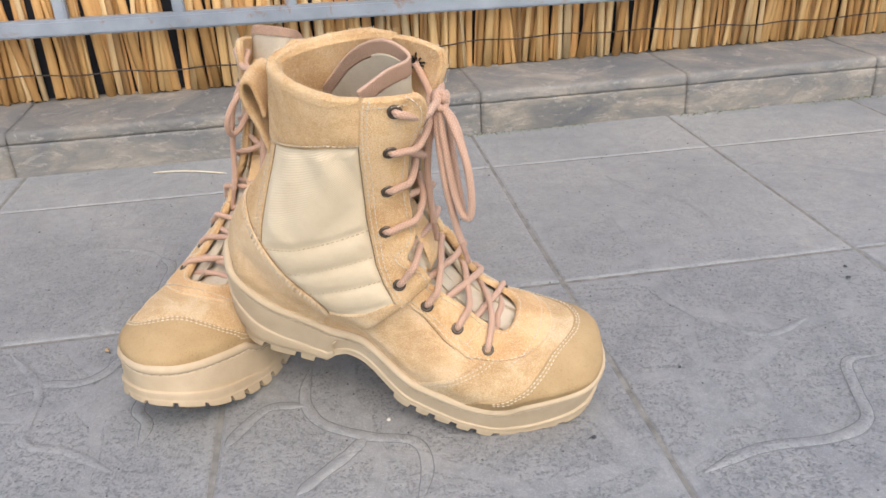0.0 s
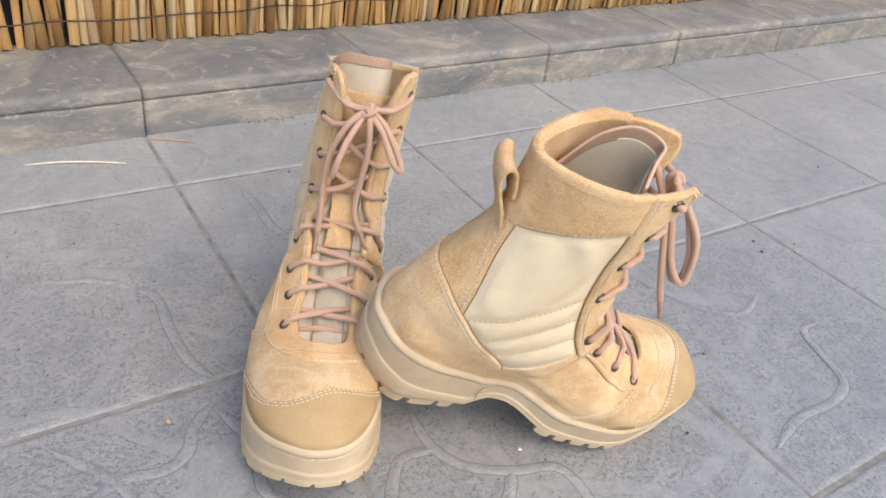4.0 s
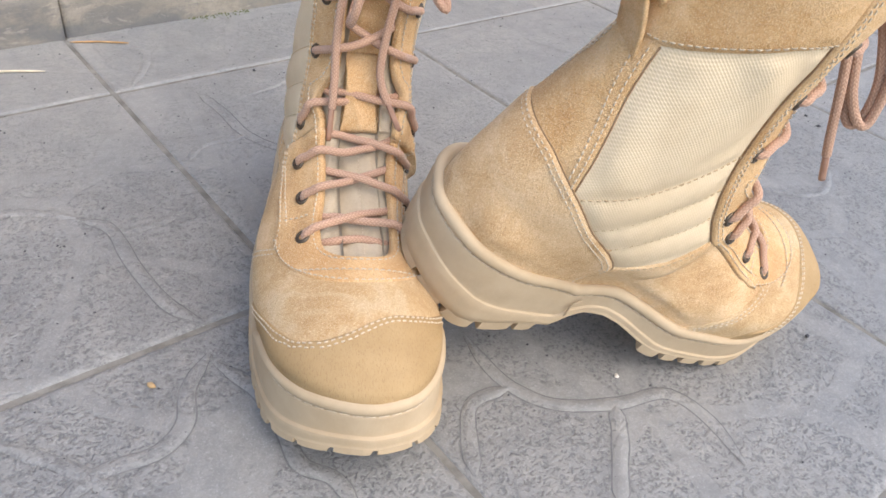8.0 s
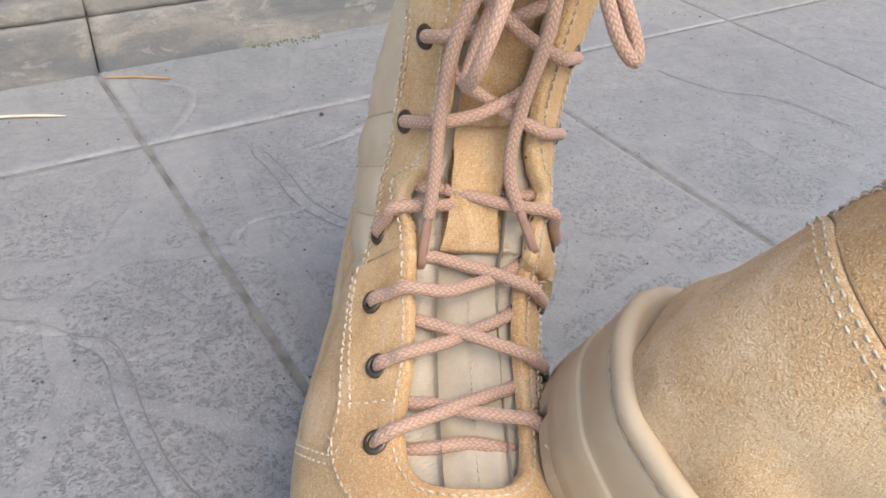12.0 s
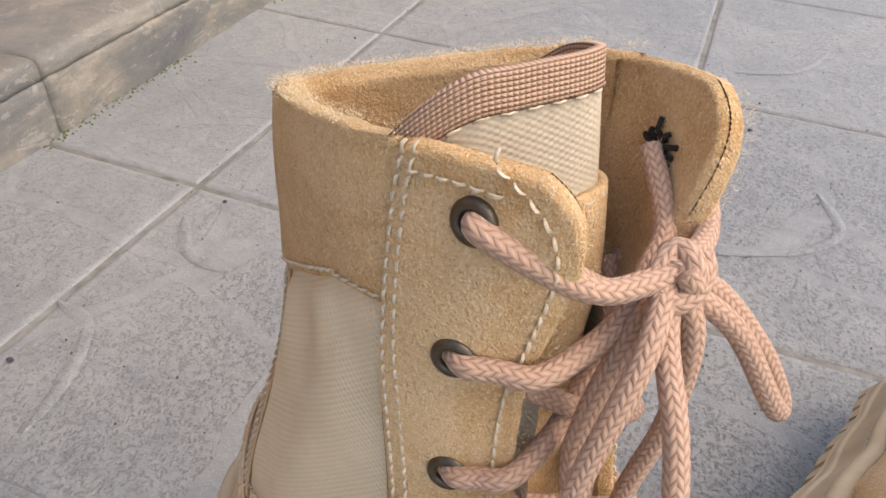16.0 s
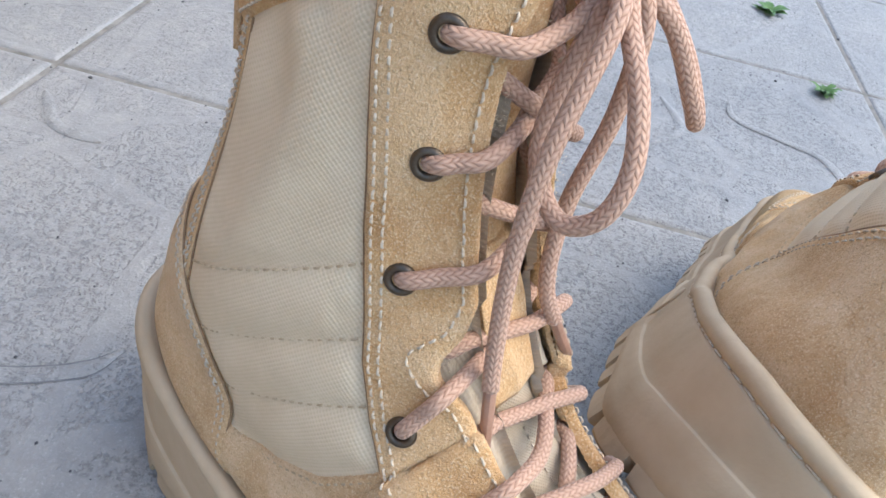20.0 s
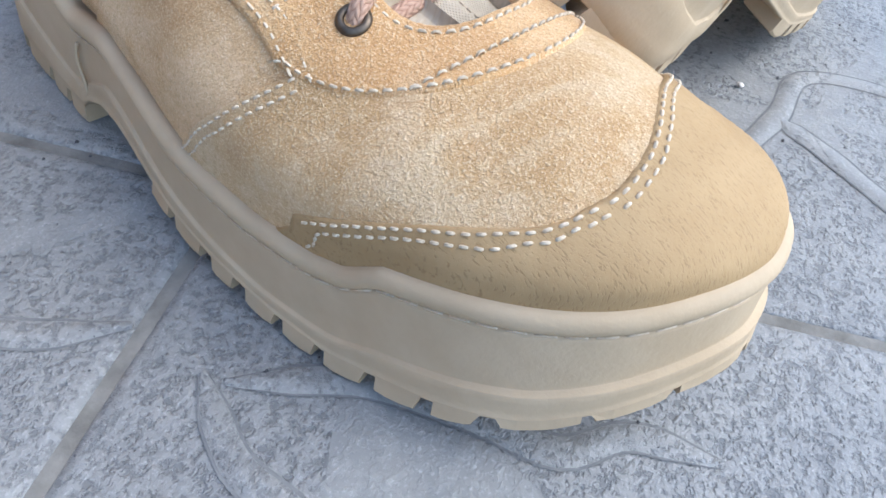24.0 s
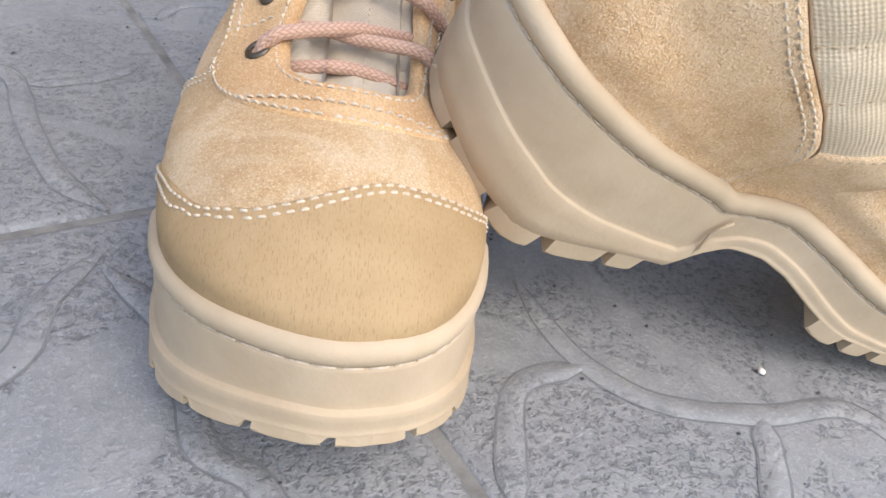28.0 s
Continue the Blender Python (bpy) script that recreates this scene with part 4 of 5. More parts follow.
def panel(name, skin, tris, test, lift, mat, parent, label="", puff=None, edge=0.0016, rim=True):
    """One cut of leather or cloth on the skin: clipped by its seams, lifted, with a rounded edge."""
    V = skin
    fields = len(test(V))
    for k in range(fields):
        V, tris = cut(V, tris, test(V)[k])
    for level in (edge * 0.35, edge):
        V, tris = cut(V, tris, np.min(test(V), axis=0) - level, True)
    used = np.unique(tris)
    remap = np.full(len(V), -1)
    remap[used] = np.arange(len(used))
    V, tris = V[used], remap[tris]
    d = np.min(test(V), axis=0)
    u = np.clip(d / edge, 0, 1)
    h = -0.0004 + (lift + 0.0004) * np.sqrt(np.clip(1 - (1 - u) ** 2, 0, 1))
    if puff is not None:
        h = h + puff(V, d) * np.clip(d / 0.004, 0, 1)
    N = V[:, 3:6] / (np.linalg.norm(V[:, 3:6], axis=1)[:, None] + 1e-12)
    X = V[:, :3] + N * h[:, None]
    a, b, c = X[tris[:, 0]], X[tris[:, 1]], X[tris[:, 2]]
    fn = np.cross(b - a, c - a)
    if (fn * N[tris[:, 0]]).sum() < 0:
        tris = tris[:, ::-1]
    uv = np.column_stack([V[:, 0] + 0.35 * V[:, 1], V[:, 2]])
    return piece(name, mesh_of(name, X, tris, mat, uv), parent, label)


def stitch_row(name, skin, tris, f, lift, parent, mat, gate=None, pitch=0.0031, rad=0.00039, fill=0.74):
    """A row of thread stitches along f = 0."""
    VV, FF = [], []
    for line in isolines(skin, tris, f):
        p, n = line[:, :3], line[:, 3:6]
        L = np.r_[0, np.cumsum(np.linalg.norm(np.diff(p, axis=0), axis=1))]
        for k in range(int(L[-1] / pitch)):
            t0, t1 = k * pitch, k * pitch + pitch * fill
            tm = (t0 + t1) / 2
            row = np.array([np.interp(tm, L, line[:, j]) for j in range(line.shape[1])])
            if gate is not None and not gate(row):
                continue
            nn = np.array([np.interp(tm, L, n[:, j]) for j in range(3)])
            nn /= np.linalg.norm(nn) + 1e-12
            pts = []
            for q in (0.0, 0.28, 0.72, 1.0):
                t = t0 + (t1 - t0) * q
                pts.append(np.array([np.interp(t, L, p[:, j]) for j in range(3)]) + nn * (lift + (0.00022 if 0 < q < 1 else -0.0006)))
            v, fc, _ = tube(pts, [rad * 0.7, rad, rad, rad * 0.7], 5)
            b = len(VV)
            VV += list(v)
            FF += [tuple(i + b for i in q) for q in fc]
    if VV:
        return tagged(piece(name, mesh_of(name, VV, FF, mat), parent), kind="stuff")


def cut_edge(name, skin, tris, f, lift, parent, gate, rad=0.00042):
    """The dark cut edge of a leather panel along f = 0, as thin cords where the gate holds."""
    VV, FF = [], []
    for line in isolines(skin, tris, f):
        keep = gate(line)
        runs = np.split(np.arange(len(line)), np.nonzero(np.diff(keep.astype(int)))[0] + 1)
        for run in runs:
            if len(run) < 6 or not keep[run[0]]:
                continue
            nn = line[run, 3:6] / (np.linalg.norm(line[run, 3:6], axis=1)[:, None] + 1e-12)
            p = line[run, :3] + nn * lift
            v, fc, _ = tube(spline(p[::3], max(8, len(run) // 2)) if len(run) > 12 else p, rad, 5)
            b = len(VV)
            VV += list(v)
            FF += [tuple(i + b for i in q) for q in fc]
    if VV:
        return piece(name, mesh_of(name, VV, FF, CUT_EDGE), parent, "dark brown cut leather edge")


def eyelet_mesh():
    prof = [(0.0021, -0.0012), (0.0021, 0.0004), (0.0024, 0.0009), (0.0031, 0.0011), (0.0038, 0.0008), (0.0042, 0.0002), (0.0042, -0.0006)]
    n = 28
    verts = [(r * math.cos(2 * math.pi * i / n), r * math.sin(2 * math.pi * i / n), z) for i in range(n) for r, z in prof]
    k = len(prof)
    faces = [(i * k + j, ((i + 1) % n) * k + j, ((i + 1) % n) * k + j + 1, i * k + j + 1) for i in range(n) for j in range(k - 1)]
    return mesh_of("eyelet", verts, faces, BRASS)


def hole_mesh():
    # a dark disc in the ring paints the hole's inner shade; nothing is pierced
    n = 20
    verts = [(0.0023 * math.cos(2 * math.pi * i / n), 0.0023 * math.sin(2 * math.pi * i / n), -0.0002) for i in range(n)] + [(0, 0, -0.0006)]
    return mesh_of("hole", verts, [(i, (i + 1) % n, n) for i in range(n)], HOLE)


EYELET, HOLE_ME = eyelet_mesh(), hole_mesh()


def arch_z(p, side):
    """Height of the tread's bottom at rows of (x, y); the arch is shallower on the outer side."""
    p = np.atleast_2d(p)
    outer = (p[:, 1] * side < 0) * smooth01((p[:, 0] + 0.022) / 0.004) * smooth01((0.085 - p[:, 0]) / 0.02)
    return zb(p[:, 0]) * (1 - 0.42 * outer)


def under_heel(x):
    """How far the sole's foot draws in below the back of the heel."""
    return 0.0065 * smooth01((-0.070 - np.asarray(x)) / 0.036)


def build_sole(boot, side):
    M = 420
    x_o, w_o = [-0.113, -0.02, 0.03, 0.14, 0.160], [0.0074, 0.0070, 0.0064, 0.0066, 0.0034]
    out = outline(side, M)
    tan = np.roll(out, -1, 0) - np.roll(out, 1, 0)
    nrm = np.column_stack([tan[:, 1], -tan[:, 0]])
    nrm /= np.linalg.norm(nrm, axis=1)[:, None]
    if (nrm * (out - out.mean(0))).sum() < 0:
        nrm = -nrm
    x = out[:, 0]
    top, bot = zt(x), arch_z(out, side)
    wall = bot + np.interp(x, x_o, w_o)
    heel = smooth01((-0.006 - x) / 0.012)
    toe_end = smooth01((x - 0.12) / 0.04)
    # rolled lip, then the stitching groove
    rows = [(-0.018, top - 0.004), (-0.0070, top - 0.0010), (-0.0053, top + 0.0008), (-0.0034, top + 0.0016), (-0.0015, top + 0.0011), (-0.0003, top - 0.0004), (0.0001, top - 0.0022),
            (-0.0003, top - 0.0039), (-0.0009, top - 0.0050), (-0.0017, top - 0.0054), (-0.0017, top - 0.0059), (-0.0010, top - 0.0063), (-0.0009, top - 0.0070)]
    span = np.maximum(top - 0.0075 - wall, 0.003)
    ridge = np.interp(x, [-0.1125, -0.085, -0.055, -0.032, -0.016, 0.0, 0.02, 0.05, 0.08, 0.12, 0.187], [0.42, 0.50, 0.64, 0.72, 0.70, 0.50, 0.52, 0.66, 0.78, 0.70, 0.60])
    flare, proud = 0.0010 + 0.0012 * heel, 0.0007 * toe_end
    zr = top - 0.0075 - span * ridge
    block = 0.0005 * smooth01((-0.0160 - x) / 0.0020)
    # flat wall, a crisp ridge, a flared band, and a second fine ledge above the lugs
    for v in (0.15, 0.5, 0.85):
        rows.append((-0.0009 + block + 0.0005 * v, top - 0.0070 - (top - 0.0070 - zr) * v))
    rows += [(-0.0004 + block, zr + 0.0004), (-0.0003 + block, zr + 0.0001), (0.0006 + block + proud, zr - 0.0002), (0.0008 + block + proud, zr - 0.0005)]
    rows += [(0.0008 + block + proud + (flare - 0.0008) * v, zr - 0.0006 - (zr - 0.0006 - wall - 0.0014) * v) for v in (0.35, 0.7, 1.0)]
    rows += [(flare + 0.0003 + proud, wall + 0.0011), (flare + 0.0003 + proud, wall + 0.0004), (flare + proud, wall)]
    rows.append((-0.006, wall - 0.0003))
    V = []
    for off, z in rows:
        off = np.broadcast_to(off, x.shape) - under_heel(x) * np.clip((top - 0.007 - z) / (top - 0.007 - bot), 0, 1) * (np.asarray(off) > -0.005)
        p = out + nrm * off[:, None]
        V.append(np.column_stack([p, np.broadcast_to(z, x.shape)]))
    k = len(rows)
    V = np.vstack(V)
    F = [(r * M + i, r * M + (i + 1) % M, (r + 1) * M + (i + 1) % M, (r + 1) * M + i) for r in range(k - 1) for i in range(M)]
    n0 = len(V)
    mids = np.column_stack([out[:, 0] * 0.985, out[:, 1] * 0.02, bot + 0.0068])
    V = np.vstack([V, mids])
    F += [((k - 1) * M + i, (k - 1) * M + (i + 1) % M, n0 + (i + 1) % M, n0 + i) for i in range(M)]
    sole = piece("sole", mesh_of("sole", V, F, RUBBER), boot, "beige moulded rubber sole with stitched welt")
    for sg in (-1, 1):
        k3 = int(np.argmin(np.abs(x + 0.0185) + 10 * (np.sign(out[:, 1]) != sg)))
        p0, n0 = out[k3], nrm[k3]
        zs = np.linspace(top[k3] - 0.007, bot[k3] + 0.006, 8)
        pts = [(p0[0] + 0.004 * (1 - (q / 7)) - 0.002 * math.sin(q), p0[1] + n0[1] * (0.0008 + 0.0012 * (q / 7)), zz) for q, zz in enumerate(zs)]
        v, f, _ = tube(pts, 0.0006, 6)
        piece("moulded_seam", mesh_of("moulded_seam", v, f, RUBBER), sole)
    # tread blocks round the edge
    L = np.r_[0, np.cumsum(np.linalg.norm(np.diff(np.vstack([out, out[:1]]), axis=0), axis=1))]
    s = 0.0
    rnd = random.Random(5)
    while s < L[-1] - 0.006:
        w = rnd.uniform(0.0095, 0.0130)
        if out[int(np.interp((s + 0.006) % L[-1], L, np.arange(M + 1))) % M, 0] < -0.055:
            w = rnd.uniform(0.0150, 0.0200)
        i0 = np.interp((s + w / 2) % L[-1], L, np.arange(M + 1))
        xx = out[int(i0) % M, 0]
        toe = xx > 0.155
        if toe:
            w = 0.0175
        if -0.019 < xx < 0.038:
            s += 0.004
            continue
        slant = 0.0018 * math.copysign(1, out[int(i0) % M, 1]) * (0 if toe else 0.6)
        idx = np.interp(np.linspace(s, s + w, 5) % L[-1], L, np.arange(M + 1)).astype(int) % M
        low = np.interp((np.linspace(s + 0.0006, s + w - 0.0006, 5) + slant) % L[-1], L, np.arange(M + 1)).astype(int) % M
        verts, faces = [], []
        for q, ii in enumerate(idx):
            ch = 0.0009 if q in (0, 4) else 0.0
            for jj, dd, up in ((ii, 0.0003, 0.0115), (low[q], 0.0008, 0.0010 + ch), (low[q], 0.0002, ch * 0.6), (low[q], -0.016, ch * 0.6), (ii, -0.016, 0.0115)):
                p, nn = out[jj], nrm[jj]
                o = 0.0010 + 0.0012 * float(smooth01((-0.006 - p[0]) / 0.012)) + 0.0007 * float(smooth01((p[0] - 0.12) / 0.04))
                o -= float(under_heel(p[0])) * (0.82 if up > 0.01 else 1.0)
                a = p + nn * (o + dd if dd > -0.01 else dd)
                verts.append((a[0], a[1], float(arch_z(p, side)[0]) + min(up, float(np.interp(p[0], x_o, w_o)) + 0.0008)))
        for q in range(4):
            for e in range(4):
                faces.append((q * 5 + e, (q + 1) * 5 + e, (q + 1) * 5 + e + 1, q * 5 + e + 1))
        faces += [(0, 1, 2, 3, 4), (24, 23, 22, 21, 20)]
        piece("tread_lug", mesh_of("tread_lug", verts, faces, RUBBER, smooth=False), sole)
        s += w + (0.0020 if toe else rnd.uniform(0.0038, 0.0046))
    # welt stitching, in its groove
    VV, FF = [], []
    ring = np.column_stack([out - nrm * 0.0012, top - 0.0056])
    for k2 in range(int(L[-1] / 0.0062)):
        ts = np.array([k2 * 0.0062, k2 * 0.0062 + 0.0022, k2 * 0.0062 + 0.0046])
        pts = np.column_stack([np.interp(ts, L, np.r_[ring[:, j], ring[0, j]]) for j in range(3)])
        v, f, _ = tube(pts, 0.00036, 5)
        b = len(VV)
        VV += list(v)
        FF += [tuple(i + b for i in q) for q in f]
    tagged(piece("welt_stitching", mesh_of("welt_stitching", VV, FF, THREAD), sole), kind="stuff")
    return sole


def puff_canvas(V, d):
    """Quilted ribs low on the cloth, soft folds above."""
    x, z = V[:, 0], V[:, 2]
    c = z - 0.62 * x
    edges = np.array([0.083, *QUILT])
    t = np.interp(c, edges, [0, 1, 2, 3])
    low = (c < edges[-1])
    rib = np.where(low, np.abs(np.sin(np.pi * t)) ** 0.6, 0)
    fold = np.sin((x * 0.8 + z * 0.35) * 260 + 3 * np.sin(z * 60)) * smooth01((c - 0.150) / 0.02)
    return (0.0021 * rib + 0.0010 * fold + 0.0012 * smooth01((c - 0.149) / 0.008) * (1 - low)) * smooth01((d - 0.0040) / 0.006)


def puff_soft(V, d):
    return np.array([0.0009 * noise.noise((a * 45, b * 45, c * 45)) for a, b, c in V[:, :3]])


def puff_cuff(V, d):
    z = V[:, 2]
    return 0.0026 * np.sqrt(np.clip(d / 0.02, 0, 1)) + puff_soft(V, d)


def build_boot(name, pose_m, side, label, bow):
    boot = new(name)
    boot.matrix_basis = pose_m
    tagged(boot, label, "boot", "pair of boots")
    G, S, T = boot_grid(side)
    N = grid_normals(G)
    ns, nt = S.shape
    skin = np.column_stack([G.reshape(-1, 3), N.reshape(-1, 3), S.ravel(), np.abs(T.ravel()), np.full(S.size, float(side)), T.ravel()])
    F = seam_fields(*[skin[:, k] for k in (0, 1, 2, 6, 7, 8, 9)])
    curl = 0.0030 * smooth01(1 - np.abs(F["throat"]) / 0.012) * (F["throat"] > -0.004) * (skin[:, 7] < 1.15) * smooth01((skin[:, 0] - 0.004) / 0.02) * smooth01((0.098 - skin[:, 0]) / 0.02)
    skin[:, :3] += skin[:, 3:6] * curl[:, None]
    idx = np.arange(ns * nt).reshape(ns, nt)
    a, b, c, d = idx[:-1], idx[1:], np.roll(idx, -1, 1)[1:], np.roll(idx, -1, 1)[:-1]
    tris = np.vstack([np.column_stack([a.ravel(), b.ravel(), c.ravel()]), np.column_stack([a.ravel(), c.ravel(), d.ravel()])])
    # toe end
    tris = np.vstack([tris, np.array([(0, i, i + 1) for i in range(1, nt - 1)])])

    def fields(V):
        return seam_fields(V[:, 0], V[:, 1], V[:, 2], V[:, 6], V[:, 7], V[:, 8], V[:, 9])

    def sel(*names):
        def test(V):
            F = fields(V)
            return [(-F[k[1:]] - 0.0 if k[0] == "-" else F[k]) for k in names]
        return test

    def sel_over(plus, minus, over=0.004):
        """Inside the plus seams, and past the minus seams by an overlap under the neighbour."""
        def test(V):
            F = fields(V)
            return [F[k] for k in plus] + [over - F[k] for k in minus]
        return test

    panel("canvas_quarter", skin, tris, sel_over(["throat"], ["facing", "low", "counter", "cuff", "stay"], 0.0045), 0.0004, CANVAS, boot, "sand canvas side with quilted ankle ribs", puff_canvas)
    panel("back_stay", skin, tris, sel_over(["stay"], ["counter", "cuff"], 0.006), 0.0012, SUEDE_CUFF, boot, puff=puff_soft)
    panel("quarter", skin, tris, sel_over(["low", "throat"], ["vamp", "facing", "counter"], 0.014), 0.0014, SUEDE, boot, puff=puff_soft)
    panel("heel_counter", skin, tris, sel("counter"), 0.0024, SUEDE, boot, puff=puff_soft)
    panel("vamp", skin, tris, sel_over(["vamp", "throat"], ["cap", "facing_end"], 0.012), 0.0028, SUEDE_VAMP, boot, puff=puff_soft)
    panel("eyelet_facing", skin, tris, sel_over(["facing", "facing_end", "throat", "rim"], ["tab"], 0.004), 0.0031, SUEDE_FACING, boot, puff=puff_soft, edge=0.0014)
    panel("vamp_tab", skin, tris, sel("tab", "facing", "facing_end", "throat"), 0.0034, SUEDE_FACING, boot, puff=puff_soft, edge=0.0014)

    def flap_lining(V):
        F = fields(V)
        return [F["throat"], 1.75 - V[:, 7], V[:, 2] - 0.10, F["rim"]]
    panel("flap_lining", skin, tris, flap_lining, -0.0024, SUEDE_FACING, boot, edge=0.001)
    panel("toe_cap", skin, tris, sel("cap"), 0.0036, CAP, boot, "smooth tan leather toe cap")

    def gusset_test(V):
        yc = V[:, 1] - lean(V[:, 2])
        return [0.034 - np.abs(yc), 1.2 - V[:, 7], np.minimum(0.195 - V[:, 2], 0.112 - V[:, 0]), np.abs(yc) - 0.0110]
    panel("gusset", skin, tris, gusset_test, -0.0040, CANVAS_TONGUE_SHADED, boot, "folded canvas gusset beside the tongue")

    def cuff_test(V):
        F = fields(V)
        return [F["cuff"], 0.0025 - F["facing"], F["throat"]]
    panel("collar", skin, tris, cuff_test, 0.0016, SUEDE_CUFF, boot, "padded suede collar", puff_cuff)

    # rolled rim and lining
    top, topn = G[-1], N[-1]
    F = seam_fields(top[:, 0], top[:, 1], top[:, 2], S[-1], np.abs(T[-1]), side)
    rim_all = [i for i in range(nt) if F["throat"][i] > 0.0002]
    order = [i for i in rim_all if F["facing"][i] < 0.0015]
    brk = [k for k in range(len(order)) if order[k] - order[k - 1] != 1]
    start = next((k for k in brk if k > 0), 0)
    order = order[start:] + order[:start]
    up = G[-1] - G[-2]
    up /= np.linalg.norm(up, axis=1)[:, None]
    thick = np.where(F["facing"] > 0, 0.0031, 0.0036 if side > 0 else 0.0044)
    for q, i in enumerate(order):
        thick[i] *= min(1.0, 0.65 + 0.10 * min(q, len(order) - 1 - q))
    tip = {i: min(1.0, 0.35 + 0.15 * min(q, len(order) - 1 - q)) for q, i in enumerate(order)}
    V, Fc = [], []
    roll = 0.5 if side > 0 else 1.0
    prof = [(1.0, -0.004), (1.0, 0.0), (0.80, 0.0016 * roll), (0.3, 0.0024 * roll), (-0.1 - 0.2 * roll, 0.0024 * roll), (-0.8, 0.0012 * roll), (-1.0, -0.001)]
    for i in order:
        for o, h in prof:
            j = 0.0004 * noise.noise(tuple(top[i] * 300 + o))
            V.append(top[i] + topn[i] * (thick[i] * (o * 0.5 + 0.5) - 0.0022 * (1 - (o * 0.5 + 0.5)) + j) + up[i] * ((h + j) * tip[i] - 0.0006 * (1 - tip[i])))
        for dn in range(1, 70):
            r = G[-1 - dn, i]
            V.append(r - N[-1 - dn, i] * (0.0036 + 0.0008 * math.sin(dn * 0.2 + i * 0.05)))
    k = len(prof) + 69
    for q in range(len(order) - 1):
        for e in range(k - 1):
            Fc.append((q * k + e, q * k + e + 1, (q + 1) * k + e + 1, (q + 1) * k + e))
    Fc += [tuple(range(len(prof) - 1, -1, -1)), tuple((len(order) - 1) * k + e for e in range(len(prof)))]
    piece("lining", mesh_of("lining", V, Fc, SUEDE_CUFF), boot, "suede lining and rolled collar rim")

    # tongue: leather centre, cloth below and above, knit binding along its top
    NR = 180
    PT = spline([(0.110, 0.0735), (0.096, 0.0765), (0.076, 0.0825), (0.056, 0.0925), (0.036, 0.108), (0.018, 0.130), (0.007, 0.158)] + bow["tongue"], NR)
    RIM = spline(bow["rim"], 48)
    nu = 48
    tongue = new("tongue")
    tongue.parent = boot

    def tongue_at(r, u, lift):
        s = r / (NR - 1)
        r0 = min(max(int(r), 1), NR - 2)
        px, pz = PT[min(int(r), NR - 1)]
        tn = PT[r0 + 1] - PT[r0 - 1]
        tn = tn / np.linalg.norm(tn)
        nx, nz = tn[1], -tn[0]
        hw = np.interp(s, [0, 0.15, 0.5, 0.85, 1], [0.014, 0.020, 0.024, 0.027, 0.029])
        wob = 0.0012 * math.sin(5 * u + 16 * s) * (1 - abs(s - 0.5)) + 0.0018 * math.sin(u * 7) * smooth01(0.22 - s) * 4
        o = lift - np.interp(s, [0, 0.5, 0.85, 1], [0.004, 0.008, 0.013, 0.015]) * u * u - abs(wob)
        a = np.array([px + nx * o, hw * u + float(lean(pz)), pz + nz * o])
        k = (u + 1) / 2 * 47
        k0 = min(int(k), 46)
        e = RIM[k0] + (RIM[k0 + 1] - RIM[k0]) * (k - k0)
        along = RIM[k0 + 1] - RIM[k0]
        out = np.array([along[1], -along[0], 0.0]) / max(math.hypot(along[0], along[1]), 1e-6) if lift > 0.0015 else np.array([1.0, 0.0, 0.0])
        e = e + (1 - s) * np.array([0.045, 0.0, -0.255]) + lift * out
        w = smooth01((s - 0.66) / 0.26)
        return a * (1 - w) + e * w

    def tongue_part(nm, r0, r1, mat, lift, lab="", width=1.0, hump=0.0, flare=0.0):
        V, UV = [], []
        for r in range(r0, r1):
            q = (r - r0) / max(r1 - 1 - r0, 1)
            for j in range(nu):
                u = (-1 + 2 * j / (nu - 1))
                V.append(tongue_at(r, u * width * (1 + flare * abs(2 * q - 1) ** 3), lift + hump * math.sin(math.pi * q) ** 0.5))
                UV.append((0.036 * u, 0.30 * r / NR))
        m = r1 - r0
        Fc = [(r * nu + j, r * nu + j + 1, (r + 1) * nu + j + 1, (r + 1) * nu + j) for r in range(m - 1) for j in range(nu - 1)]
        ob = piece(nm, mesh_of(nm, V, Fc, mat, UV), tongue, lab)
        md = ob.modifiers.new("thick", "SOLIDIFY")
        md.thickness, md.offset = 0.0020, 0.0
        return ob
    nb = bow["binding"]
    tongue_part("tongue_cloth", 0, NR - nb + 2, CANVAS_TONGUE_SHADED, 0.0, "padded canvas tongue")
    tongue_part("tongue_leather", 68, 162, SUEDE_FACING, 0.0020, "suede tongue panel with lace slots", 0.80)
    tongue_part("lace_keeper", 67, 101, SUEDE_FACING, 0.0022, "suede strip holding the laces", 0.35, 0.0056, 0.35)
    tongue_part("tongue_binding", NR - nb, NR, BINDING, 0.0006, "knitted pinkish brown edge binding")
    VV, FF = [], []
    for u0, ra, rb in ((0.02, 2, 62),):
        for k in range(int((rb - ra) * 0.5)):
            pts = [tongue_at(ra + 2 * k + q, u0, 0.0014) for q in (0.0, 1.0, 1.6)]
            v, f, _ = tube(pts, 0.00024, 5)
            b0 = len(VV)
            VV += list(v)
            FF += [tuple(i + b0 for i in q) for q in f]
    for row_r, u0, u1, up in ((160, -0.78, 0.78, 0.0032), (NR - nb + 0, -0.9, 0.8, 0.0018)):
        us = np.arange(u0, u1, 0.10)
        for a0 in us:
            v, f, _ = tube([tongue_at(row_r, a0, up - 0.0004), tongue_at(row_r, a0 + 0.03, up), tongue_at(row_r, a0 + 0.06, up - 0.0004)], 0.00026, 5)
            b0 = len(VV)
            VV += list(v)
